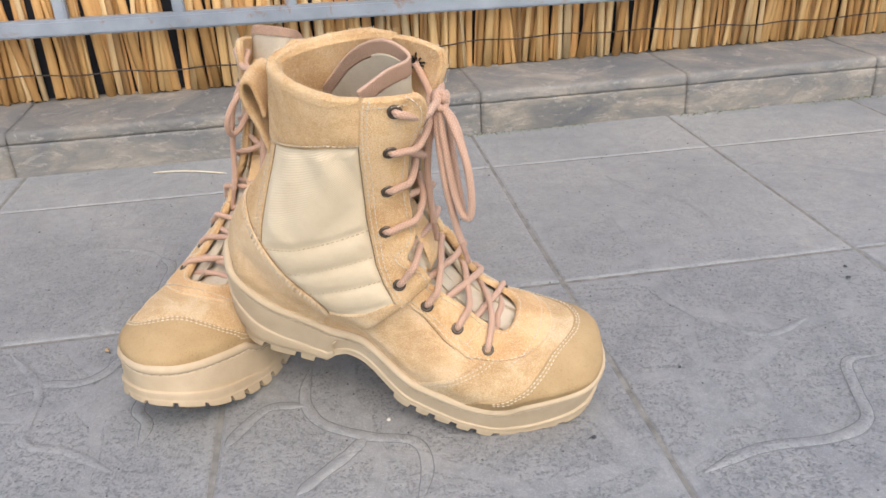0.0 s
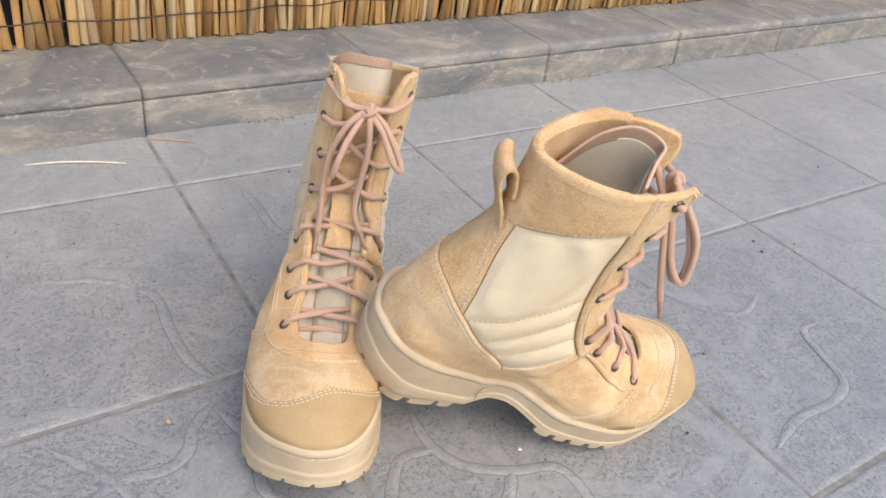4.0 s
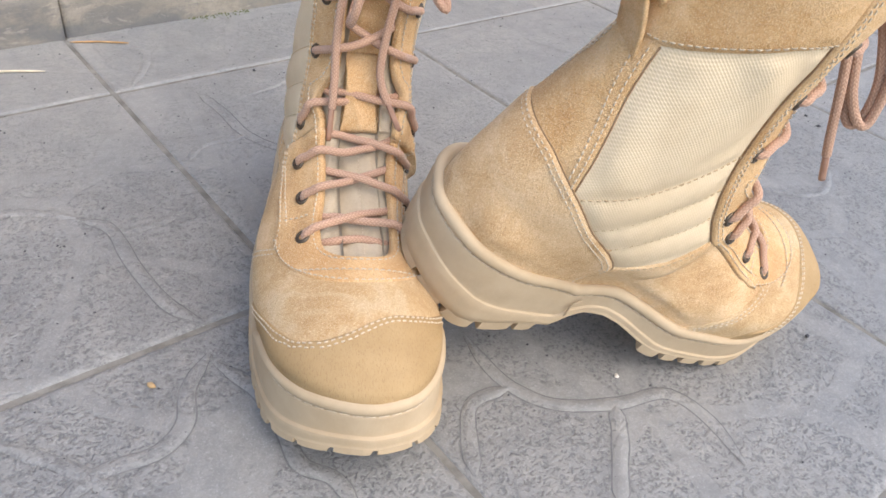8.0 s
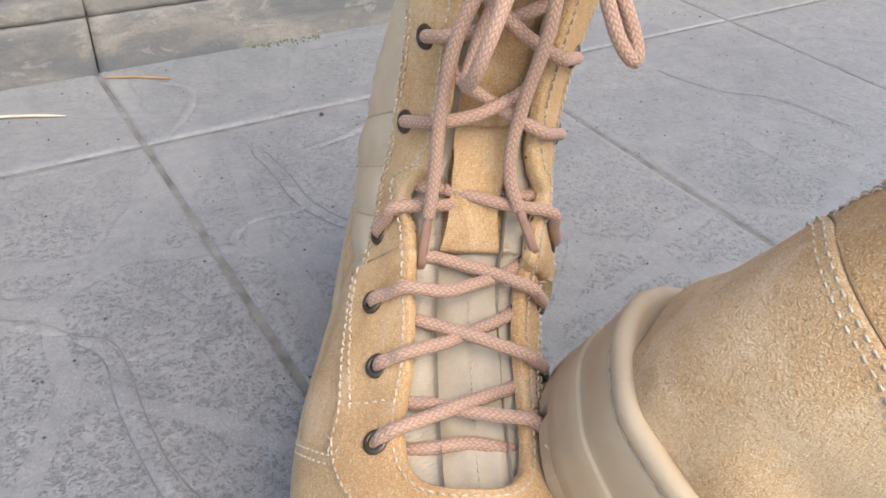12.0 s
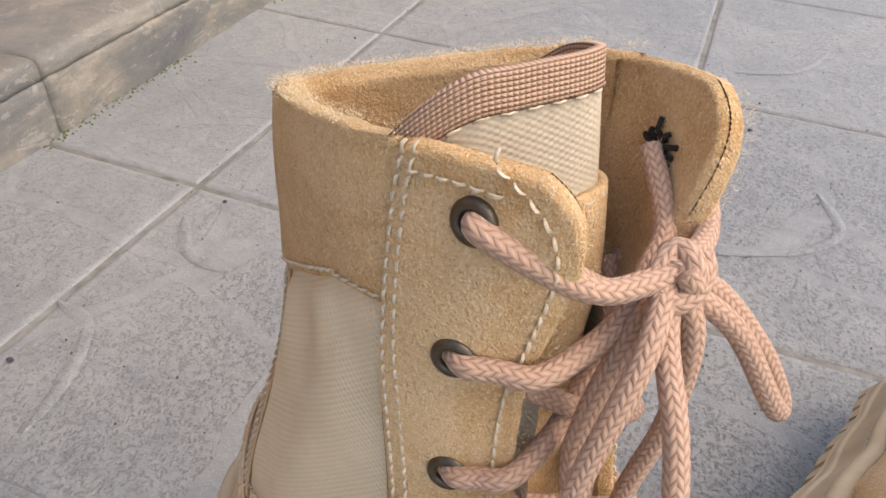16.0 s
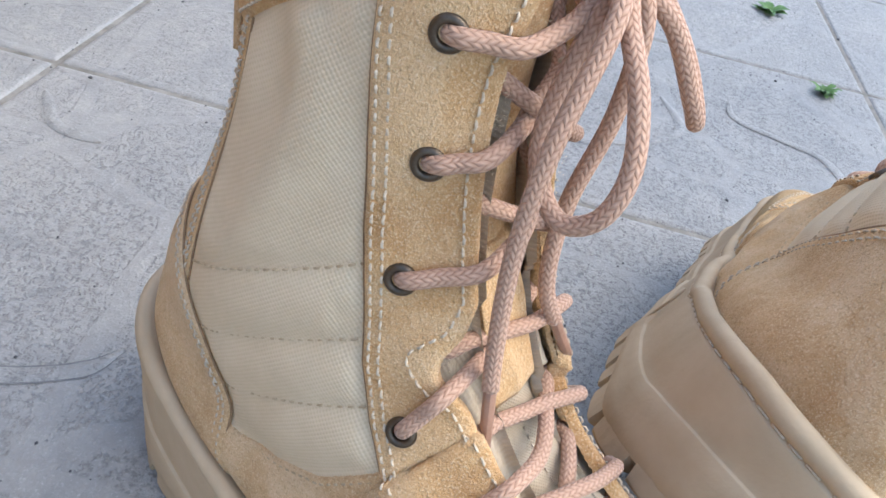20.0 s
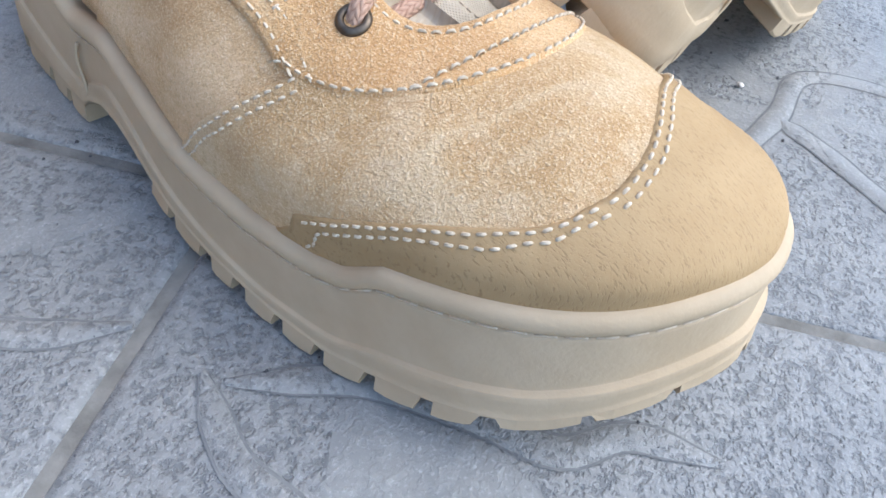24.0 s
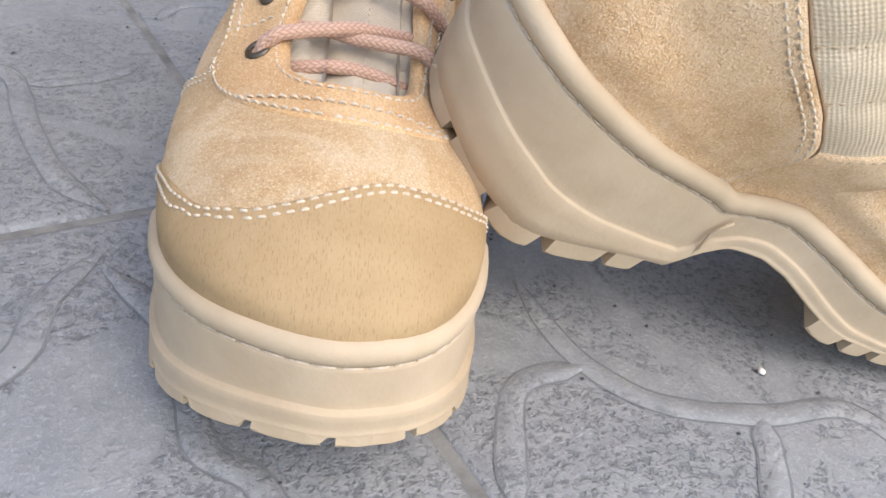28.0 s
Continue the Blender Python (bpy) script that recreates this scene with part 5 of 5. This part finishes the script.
            FF += [tuple(i + b0 for i in q) for q in f]
    tagged(piece("tongue_stitching", mesh_of("tongue_stitching", VV, FF, THREAD), tongue), kind="stuff")

    # pull loop at the back of the collar
    LP = spline([(-0.0750, 0.165), (-0.0835, 0.180), (-0.0930, 0.192), (-0.0985, 0.201), (-0.0980, 0.2085), (-0.0915, 0.2090), (-0.0850, 0.199), (-0.0810, 0.190)], 50)
    V, Fc = [], []
    LP[:, 0] = -0.079 + (LP[:, 0] + 0.079) * bow["loop"]
    for r, (px, pz) in enumerate(LP):
        hw = 0.0110 + 0.0012 * math.sin(r / 49 * math.pi)
        for j in range(8):
            u = -1 + 2 * j / 7
            V.append((px + 0.002 * u * u, hw * u + float(lean(pz)), pz))
    Fc = [(r * 8 + j, r * 8 + j + 1, (r + 1) * 8 + j + 1, (r + 1) * 8 + j) for r in range(49) for j in range(7)]
    loop = piece("pull_loop", mesh_of("pull_loop", V, Fc, SUEDE_CUFF), boot, "folded suede pull loop")
    md = loop.modifiers.new("thick", "SOLIDIFY")
    md.thickness, md.offset = 0.0022, 0.0

    build_sole(boot, side)

    # stitching
    Fd = fields(skin)

    def gate(**lim):
        def g(row):
            f = seam_fields(*[row[[k]] for k in (0, 1, 2, 6, 7, 8, 9)])
            return all(f[k][0] > v for k, v in lim.items())
        return g
    for o in (0.0022, 0.0047):
        stitch_row("facing_stitching", skin, tris, Fd["facing"] - o, 0.0034, boot, THREAD, gate(throat=0.002, facing_end=0.0))
        stitch_row("cap_stitching", skin, tris, Fd["cap"] - o * 0.9, 0.0036, boot, THREAD, lambda row: row[0] > 0.101, rad=0.00044)
        stitch_row("counter_stitching", skin, tris, Fd["counter"] - o, 0.0024, boot, THREAD)
    stitch_row("throat_arc_stitching", skin, tris, Fd["arc"], 0.0035, boot, THREAD, lambda row: row[0] > 0.104 and abs(row[1]) < 0.034)
    stitch_row("throat_stitching", skin, tris, Fd["throat"] - 0.0030, 0.0034, boot, THREAD, gate(facing=0.0, facing_end=0.0))
    stitch_row("flap_top_stitching", skin, tris, Fd["rim"] - 0.0034, 0.0036, boot, THREAD, gate(facing=0.003, throat=0.0045))
    stitch_row("facing_end_stitching", skin, tris, Fd["facing_end"] - 0.0016, 0.0035, boot, THREAD, gate(facing=0.001, throat=0.003))
    stitch_row("tab_stitching", skin, tris, Fd["tab"] - 0.0018, 0.0035, boot, THREAD, gate(facing=0.004, throat=0.004))
    for o in (0.0022, 0.0047):
        stitch_row("vamp_stitching", skin, tris, Fd["vamp"] - o, 0.0029, boot, THREAD, lambda row: row[2] > 0.034 and seam_fields(*[row[[k]] for k in (0, 1, 2, 6, 7, 8, 9)])["facing_end"][0] < 0.0 and abs(row[7]) < 2.4)
    stitch_row("canvas_stitching", skin, tris, Fd["low"] - 0.0022, 0.0010, boot, THREAD_DARK, lambda row: (lambda f: f["counter"][0] < 0 and f["facing"][0] < 0 and f["vamp"][0] < 0)(seam_fields(*[row[[k]] for k in (0, 1, 2, 6, 7, 8, 9)])))
    stitch_row("cuff_stitching", skin, tris, Fd["cuff"] - 0.0022, 0.0024, boot, THREAD, lambda row: seam_fields(*[row[[k]] for k in (0, 1, 2, 6, 7, 8, 9)])["facing"][0] < 0)
    for o in (0.0022, 0.0047):
        stitch_row("stay_stitching", skin, tris, Fd["stay"] - o, 0.0015, boot, THREAD, lambda row: (lambda f: f["counter"][0] < 0 and f["cuff"][0] < 0 and row[2] > 0.1)(seam_fields(*[row[[k]] for k in (0, 1, 2, 6, 7, 8, 9)])))
    cq = skin[:, 2] - 0.62 * skin[:, 0]
    for lev in QUILT:
        stitch_row("quilt_stitching", skin, tris, cq - lev, 0.0007, boot, THREAD_DARK, lambda row: (lambda f: f["counter"][0] < 0 and f["facing"][0] < 0 and f["low"][0] < 0 and f["stay"][0] < 0)(seam_fields(*[row[[k]] for k in (0, 1, 2, 6, 7, 8, 9)])), pitch=0.0034)

    def at_seams(line):
        return seam_fields(*[line[:, k] for k in (0, 1, 2, 6, 7, 8, 9)])
    cut_edge("facing_edge", skin, tris, Fd["facing"], 0.0011, boot, lambda line: (line[:, 2] > 0.075) & (at_seams(line)["rim"] > 0.002) & (at_seams(line)["throat"] > 0.002) & (line[:, 7] < 2.2))
    cut_edge("counter_edge", skin, tris, Fd["counter"], 0.0013, boot, lambda line: (line[:, 2] > 0.060))
    cut_edge("stay_edge", skin, tris, Fd["stay"], 0.0007, boot, lambda line: (at_seams(line)["counter"] < 0) & (at_seams(line)["cuff"] < 0) & (line[:, 2] > 0.1))

    # eyelets, laid on the skin where the lace holes are
    flat = skin[:, :3]
    eyes = {}
    for tag, lst in (("R", EYES_R), ("L", EYES_L)):
        for i, e in enumerate(lst):
            dd = np.linalg.norm(flat - np.array(e), axis=1)
            j = int(np.argmin(np.where(skin[:, 7] < 1.7, dd, 9)))
            p, nn = flat[j], Vector(skin[j, 3:6]).normalized()
            m = Matrix.Translation(Vector(p) + nn * (0.0038 if i == 7 else 0.0032)) @ nn.to_track_quat("Z", "Y").to_matrix().to_4x4()
            ey = piece("eyelet", EYELET, boot, at=m)
            piece("hole", HOLE_ME, ey)
            eyes[tag, i] = (np.array(p), np.array(nn))
    p, nn = eyes["L", 0]
    t1 = np.cross(nn, (0, 0, 1.0))
    t1 /= np.linalg.norm(t1)
    t2 = np.cross(nn, t1)
    star = new("inner_eyelet")
    star.parent = boot
    tagged(star, "black splayed inner side of the top eyelet")
    for k in range(10):
        a0 = k * 0.628 + 0.2 * math.sin(k * 5)
        d = t1 * math.cos(a0) + t2 * math.sin(a0)
        v, f, _ = tube([p - nn * 0.0026 + d * 0.0015, p - nn * 0.0038 + d * 0.0034, p - nn * 0.0030 + d * (0.0050 + 0.0008 * math.sin(k * 3))], 0.0006, 6)
        piece("prong", mesh_of("prong", v, f, HOLE), star)
    # suede fuzz along the collar rim and flap edges
    rnd = random.Random(11)
    VV, FF = [], []
    F = fields(skin)
    rim_ids = [(ns - 1) * nt + i for i in order]
    lip_ids = list(np.nonzero((np.abs(F["throat"]) < 0.0012) & (skin[:, 7] < 1.15) & (skin[:, 2] > 0.13) & (F["rim"] > 0.0004))[0])
    for ids, cnt, reach in ((rim_ids, 4600, 0.0060), (lip_ids, 2200, 0.0020)):
        for _ in range(cnt):
            i = rnd.choice(ids)
            base = skin[i, :3] + skin[i, 3:6] * rnd.uniform(-0.002, 0.0042) + np.array([rnd.gauss(0, 0.0012), rnd.gauss(0, 0.0012), (0.0018 if ids is rim_ids else 0.0)])
            if ids is lip_ids:
                base = skin[i, :3] + skin[i, 3:6] * 0.0030 + np.array([rnd.gauss(0, 0.0006) for _ in range(3)])
            d = np.array([rnd.gauss(0, 1), rnd.gauss(0, 1), abs(rnd.gauss(0, 1))]) + skin[i, 3:6]
            d *= rnd.uniform(0.0004, 0.0009) / np.linalg.norm(d)
            w = np.array([rnd.gauss(0, 1) for _ in range(3)])
            w *= 0.00009 / np.linalg.norm(w)
            b0 = len(VV)
            VV += [base - w, base + w, base + d]
            FF.append((b0, b0 + 1, b0 + 2))
    tagged(piece("suede_fuzz", mesh_of("suede_fuzz", VV, FF, FUZZ), boot), kind="stuff")
    edge = {}
    F = fields(skin)
    for tag, sg in (("R", -1), ("L", 1)):
        ok = (np.abs(F["throat"]) < 0.0016) & (skin[:, 7] < 1.15) & ((skin[:, 1] - lean(skin[:, 2])) * sg > 0.008)
        edge[tag] = (skin[ok, :3], skin[ok, 3:6])
    laces(boot, eyes, bow, edge)
    return boot


LACE_R = 0.00222


def laces(boot, eyes, bow, edge):
    """Criss-cross from hole to hole, then the knot, two loops and two loose ends."""
    def front(p, off):
        return np.array(p) + np.array(off)
    lace = new("lace")
    lace.parent = boot
    tagged(lace, "round braided pinkish brown laces tied in a bow")

    def strand(pts, n, nm="lace_strand", r=LACE_R):
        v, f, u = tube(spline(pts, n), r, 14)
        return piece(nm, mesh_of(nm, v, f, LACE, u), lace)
    def rim_of(tag, p):
        """Where the facing's front edge lies nearest to p, and the skin's normal there."""
        pts, nrms = edge[tag]
        k = int(np.argmin(np.linalg.norm(pts - p, axis=1)))
        return pts[k], nrms[k]
    for a, b in (("R", "L"), ("L", "R")):
        for i in range(7, 0, -1):
            p, n = eyes[a, i]
            q, m = eyes[b, i - 1]
            q0, m0 = eyes[b, i]
            tgt = q * 0.70 + q0 * 0.30
            e, en = rim_of(a, p + (q - p) * 0.10)
            g, gn = rim_of(b, tgt)
            fw = en + gn
            fw /= np.linalg.norm(fw)
            over = 0.0008 if (a == "R") == (i % 2 == 0) else 0.0042
            out = (e - p) / (np.linalg.norm(e - p) + 1e-9)
            mid = (e + g) / 2 + fw * (0.0012 + over)
            strand([p - n * 0.0035, p + n * 0.0018, p + n * 0.0050 + out * 0.0028, p * 0.45 + e * 0.55 + (n + en) * 0.0026, e + en * 0.0054 + out * 0.001,
                    e * 0.72 + g * 0.28 + fw * (0.0035 + over * 0.7), mid, e * 0.25 + g * 0.75 + fw * 0.0006 + fw * over * 0.3, g - gn * 0.0026, q - m * 0.0048], 80)
    p, n = eyes["R", 7]
    q, m = eyes["L", 7]
    mid = (p + q) / 2
    strand([p - n * 0.004, mid * 0.6 + p * 0.4 + np.array([0.003, 0, 0.0035]), mid + np.array([0.002, 0, 0.0045]), mid * 0.6 + q * 0.4 + np.array([0.003, 0, 0.0035]), q - m * 0.004], 40)
    K = np.array(bow["knot"])
    for tag, sg in (("R", -1), ("L", 1)):
        p, n = eyes[tag, 0]
        inward = np.array([0, -sg, 0])
        strand([p - n * 0.003, p + n * 0.0022, p + n * 0.0055 + inward * 0.002 + np.array([0.003, 0, -0.001]), p * 0.55 + K * 0.45 + np.array([0.007, sg * 0.003, -0.004]), K + np.array([0.0, sg * 0.006, 0.0]), K + np.array([0.0015, -sg * 0.002, 0.001])], 60)
    # the knot: two turns round each other
    t = np.linspace(0, 2 * np.pi * 1.15, 12)
    strand([K + np.array([0.0036 * math.cos(w) + 0.001, 0.0026 * math.sin(w * 0.5), 0.0040 * math.sin(w) - 0.001]) for w in t], 50, "knot")
    strand([K + np.array([0.003 * math.sin(w) + 0.002, 0.0058 * math.cos(w) * 0.8, 0.003 * math.cos(w + 0.7)]) for w in t[:9]], 40, "knot")
    for path in bow["loops"]:
        strand([K] + [np.array(q) for q in path] + [K + np.array([0.001, 0, -0.002])], 110, "bow_loop")
    for path in bow["ends"]:
        pts = spline([K] + [np.array(q) for q in path], 100)
        v, f, u = tube(pts[:92], LACE_R, 14)
        piece("loose_end", mesh_of("loose_end", v, f, LACE, u), lace)
        tip = spline([pts[90], (pts[90] + pts[99]) / 2, pts[99] + (pts[99] - pts[90]) * 0.8], 8)
        v, f, u = tube(tip, 0.0017, 10)
        piece("aglet", mesh_of("aglet", v, f, AGLET), lace, "brown plastic lace tip")


BOW_A = {"knot": (0.0195, 0.0165, 0.2225),
         "tongue": [(0.001, 0.19), (-0.001, 0.211), (-0.005, 0.231), (-0.0105, 0.2505)], "binding": 6, "loop": 0.12,
         "rim": [(-0.032, -0.015, 0.2180), (-0.022, -0.012, 0.2380), (-0.0140, -0.004, 0.2490), (-0.0105, 0.006, 0.2505), (-0.0087, 0.0190, 0.2502), (-0.0115, 0.0265, 0.2488), (-0.022, 0.0300, 0.2440), (-0.034, 0.0290, 0.2330)],
         "loops": [[(0.026, 0.010, 0.214), (0.036, 0.003, 0.204), (0.042, -0.002, 0.192), (0.041, -0.005, 0.181), (0.034, -0.006, 0.175), (0.026, -0.004, 0.178), (0.020, 0.000, 0.188), (0.019, 0.008, 0.206)],
                   [(0.024, 0.027, 0.215), (0.031, 0.036, 0.202), (0.036, 0.0415, 0.190), (0.038, 0.0410, 0.186), (0.037, 0.0350, 0.193), (0.029, 0.027, 0.210)]],
         "ends": [[(0.026, 0.004, 0.214), (0.027, -0.008, 0.190), (0.028, -0.012, 0.165), (0.031, -0.013, 0.140), (0.036, -0.015, 0.118)],
                  [(0.026, 0.018, 0.212), (0.027, 0.018, 0.190), (0.025, 0.014, 0.165), (0.028, 0.012, 0.142), (0.034, 0.020, 0.122)]]}
BOW_B = {"knot": (0.0165, 0.0195, 0.2235),
         "tongue": [(0.000, 0.185), (-0.002, 0.205), (-0.005, 0.222), (-0.010, 0.2390)], "binding": 8, "loop": 0.80,
         "rim": [(-0.022, -0.008, 0.2350), (-0.013, 0.010, 0.2390), (-0.0045, 0.0255, 0.2410), (-0.022, 0.0325, 0.2415), (-0.040, 0.0320, 0.2280), (-0.054, 0.0260, 0.2020)],
         "loops": [[(0.021, 0.014, 0.214), (0.030, 0.004, 0.198), (0.040, -0.006, 0.182), (0.049, -0.014, 0.174), (0.053, -0.014, 0.178), (0.044, -0.004, 0.202), (0.027, 0.012, 0.217)],
                   [(0.024, 0.021, 0.212), (0.033, 0.010, 0.194), (0.043, -0.002, 0.178), (0.049, -0.010, 0.170), (0.053, -0.011, 0.174), (0.047, -0.004, 0.192), (0.031, 0.012, 0.214)]],
         "ends": [[(0.021, 0.012, 0.208), (0.033, -0.002, 0.184), (0.046, -0.012, 0.162), (0.056, -0.018, 0.147)],
                  [(0.016, 0.018, 0.204), (0.019, 0.012, 0.178), (0.026, 0.006, 0.155), (0.033, 0.002, 0.135)]]}

A_F = Vector((-0.357, -0.934, 0)).normalized()
A_L = Vector((-A_F.y, A_F.x, 0))
A_O = Vector((-0.09614, 0.5543, 0)) - A_L * 0.0165
POSE_A = Matrix(((A_F.x, A_L.x, 0, A_O.x), (A_F.y, A_L.y, 0, A_O.y), (0, 0, 1, 0), (0, 0, 0, 1)))
POSE_B = Matrix(((0.938, 0.304, 0.164, -0.0277), (-0.219, 0.891, -0.397, 0.4474), (-0.267, 0.337, 0.903, 0.0397), (0, 0, 0, 1)))
boot_flat = build_boot("boot", POSE_A, 1, "tan suede and canvas lace-up boot standing flat on the paving", BOW_A)
boot_tipped = build_boot("boot", POSE_B, -1, "tan suede and canvas boot, heel propped on the other boot", BOW_B)



def pressed(p):
    """The tipped boot's forefoot stands pressed: its height closes in toward the middle of the toe box. Rows of points."""
    p = np.array(p, float)
    x, z = p[:, 0], p[:, 2]
    w = smooth01((x - 0.030) / 0.060) * (1 - smooth01((z - 0.085) / 0.05))
    low = 0.007 * smooth01((x - 0.09) / 0.05) * (1 - smooth01((z - 0.020) / 0.03))
    p[:, 1] += 0.004 * smooth01((x - 0.11) / 0.06)
    p[:, 2] = z - 0.22 * w * (z - 0.044) - low
    return p


for ob in boot_tipped.children_recursive:
    if ob.type == "MESH" and ob.data == EYELET:
        ob.matrix_basis.translation = Vector(pressed([ob.matrix_basis.translation])[0])
    elif ob.type == "MESH" and ob.data != HOLE_ME:
        rows = np.zeros(len(ob.data.vertices) * 3)
        ob.data.vertices.foreach_get("co", rows)
        ob.data.vertices.foreach_set("co", pressed(rows.reshape(-1, 3)).ravel())
        ob.data.update()

# ---- small things on the pavement ----
def bit(name, label, cat, at, size, mat, seed, group=""):
    bm = bmesh.new()
    bmesh.ops.create_icosphere(bm, subdivisions=2, radius=1.0)
    for v in bm.verts:
        v.co *= 1 + 0.35 * noise.noise(v.co * 1.3 + Vector((seed, 0, 0)))
        v.co = Vector((v.co.x * size[0], v.co.y * size[1], v.co.z * size[2]))
    low = min(v.co.z for v in bm.verts)
    for v in bm.verts:
        v.co.z -= low
    ob = new(name, bm_mesh(name, bm, mat, True))
    ob.matrix_basis = Matrix.Translation((at[0], at[1], 0.0002)) @ Matrix.Rotation(seed, 4, "Z")
    return tagged(ob, label, cat, group)


bit("pebble", "small pale pebble lying on the paving", "pebble", (-0.0138, 0.391), (0.0016, 0.0014, 0.0009), GRIT_LIGHT, 1.0)
bit("crumb", "tan crumb of wood on the paving", "crumb", (-0.2558, 0.4950), (0.0026, 0.0018, 0.0015), GRIT_TAN, 2.2)
SPECKS = [(1.072, 1.141), (-0.02, 0.965), (0.465, 0.567), (0.447, 0.406), (0.677, 0.723), (-0.073, 0.845), (0.375, 0.937), (0.232, 0.875), (0.248, 0.894),
          (0.409, 0.564), (0.213, 0.439), (0.613, 0.339), (0.096, 0.851), (-0.421, 0.738), (0.037, 0.403), (0.13, 0.363), (0.416, 0.585), (0.054, 0.724)]
for i, p in enumerate(SPECKS):
    r = 0.0011 + 0.0011 * random.random()
    bit("grit", "dark grit grain on the paving", "grit", p, (r, r * 0.8, r * 0.5), GRIT_DARK, i * 1.7, "grit grains")
VV, FF = [], []
for i in range(1500):
    u, v = random.uniform(-0.55, 0.9), random.uniform(0.15, 1.0)
    r = random.choice((0.0004, 0.0005, 0.0007, 0.0010))
    b, a0 = len(VV), random.random() * 6
    for k in range(4):
        VV.append((u + r * math.cos(a0 + k * 1.57), v + r * 0.8 * math.sin(a0 + k * 1.57), 0.0001))
    VV.append((u, v, 0.0003 + r * 0.9))
    FF += [(b + k, b + (k + 1) % 4, b + 4) for k in range(4)]
sand = new("sand_grains", mesh_of("sand_grains", VV, FF, GRIT_DARK))
tagged(sand, "scattered dark sand grains on the paving", "grit", kind="stuff")


def straw(name, label, pts, r, mat):
    v, f, _ = tube(spline(pts, 30), r, 6, taper=0.2)
    return tagged(new(name, mesh_of(name, v, f, mat)), label, "straw")


straw("straw", "pale dry grass stalk lying on the paving", [(-0.346, 0.909, 0.0012), (-0.310, 0.908, 0.0020), (-0.275, 0.903, 0.0016), (-0.245, 0.895, 0.0012)], 0.0011, STRAW)
straw("straw", "short brown stalk lying near the kerb", [(-0.215, 0.952, 0.0010), (-0.19, 0.945, 0.0015), (-0.165, 0.936, 0.0010)], 0.0009, STRAW_BROWN)


def weed(at, size, seed):
    rnd = random.Random(seed)
    root = new("weed")
    root.location = (at[0], at[1], -0.001)
    tagged(root, "small green weed growing in a paving joint", "weed", "weeds in the joints")
    for k in range(26):
        a, l, w = rnd.uniform(0, 6.28), size * rnd.uniform(0.5, 1.1), size * rnd.uniform(0.12, 0.22)
        rise = rnd.uniform(0.2, 0.9)
        d, n = np.array([math.cos(a), math.sin(a)]), np.array([-math.sin(a), math.cos(a)])
        verts = []
        for q, ww in ((0, 0.25), (0.35, 0.8), (0.7, 1.0), (1.0, 0.1)):
            c = d * l * q
            h = l * rise * math.sin(q * 2.0) * 0.6 + 0.001
            verts += [(c[0] - n[0] * w * ww, c[1] - n[1] * w * ww, h), (c[0], c[1], h - w * 0.25 * ww), (c[0] + n[0] * w * ww, c[1] + n[1] * w * ww, h)]
        faces = [(i * 3 + j, i * 3 + j + 1, i * 3 + j + 4, i * 3 + j + 3) for i in range(3) for j in range(2)]
        piece("leaf", mesh_of("leaf", verts, faces, WEED), root)


weed((0.636, 0.412), 0.020, 1)
weed((0.455, 0.362), 0.015, 2)
# moss along the foot of the kerb
VV, FF = [], []
for i in range(1400):
    t = random.uniform(-0.2, 1.5)
    if noise.noise((t * 6, 0.2, 0)) < -0.12:
        continue
    c = KO + K1 * t - K2 * abs(random.gauss(0.0, 0.006))
    r = random.uniform(0.0006, 0.0014)
    b = len(VV)
    for k in range(5):
        VV.append((c.x + r * math.cos(k * 1.257), c.y + r * math.sin(k * 1.257), 0.0))
    VV.append((c.x, c.y, r * 1.1))
    FF += [(b + k, b + (k + 1) % 5, b + 5) for k in range(5)]
tagged(new("moss", mesh_of("moss", VV, FF, MOSS)), "thin green moss along the foot of the kerb", "moss", kind="stuff")
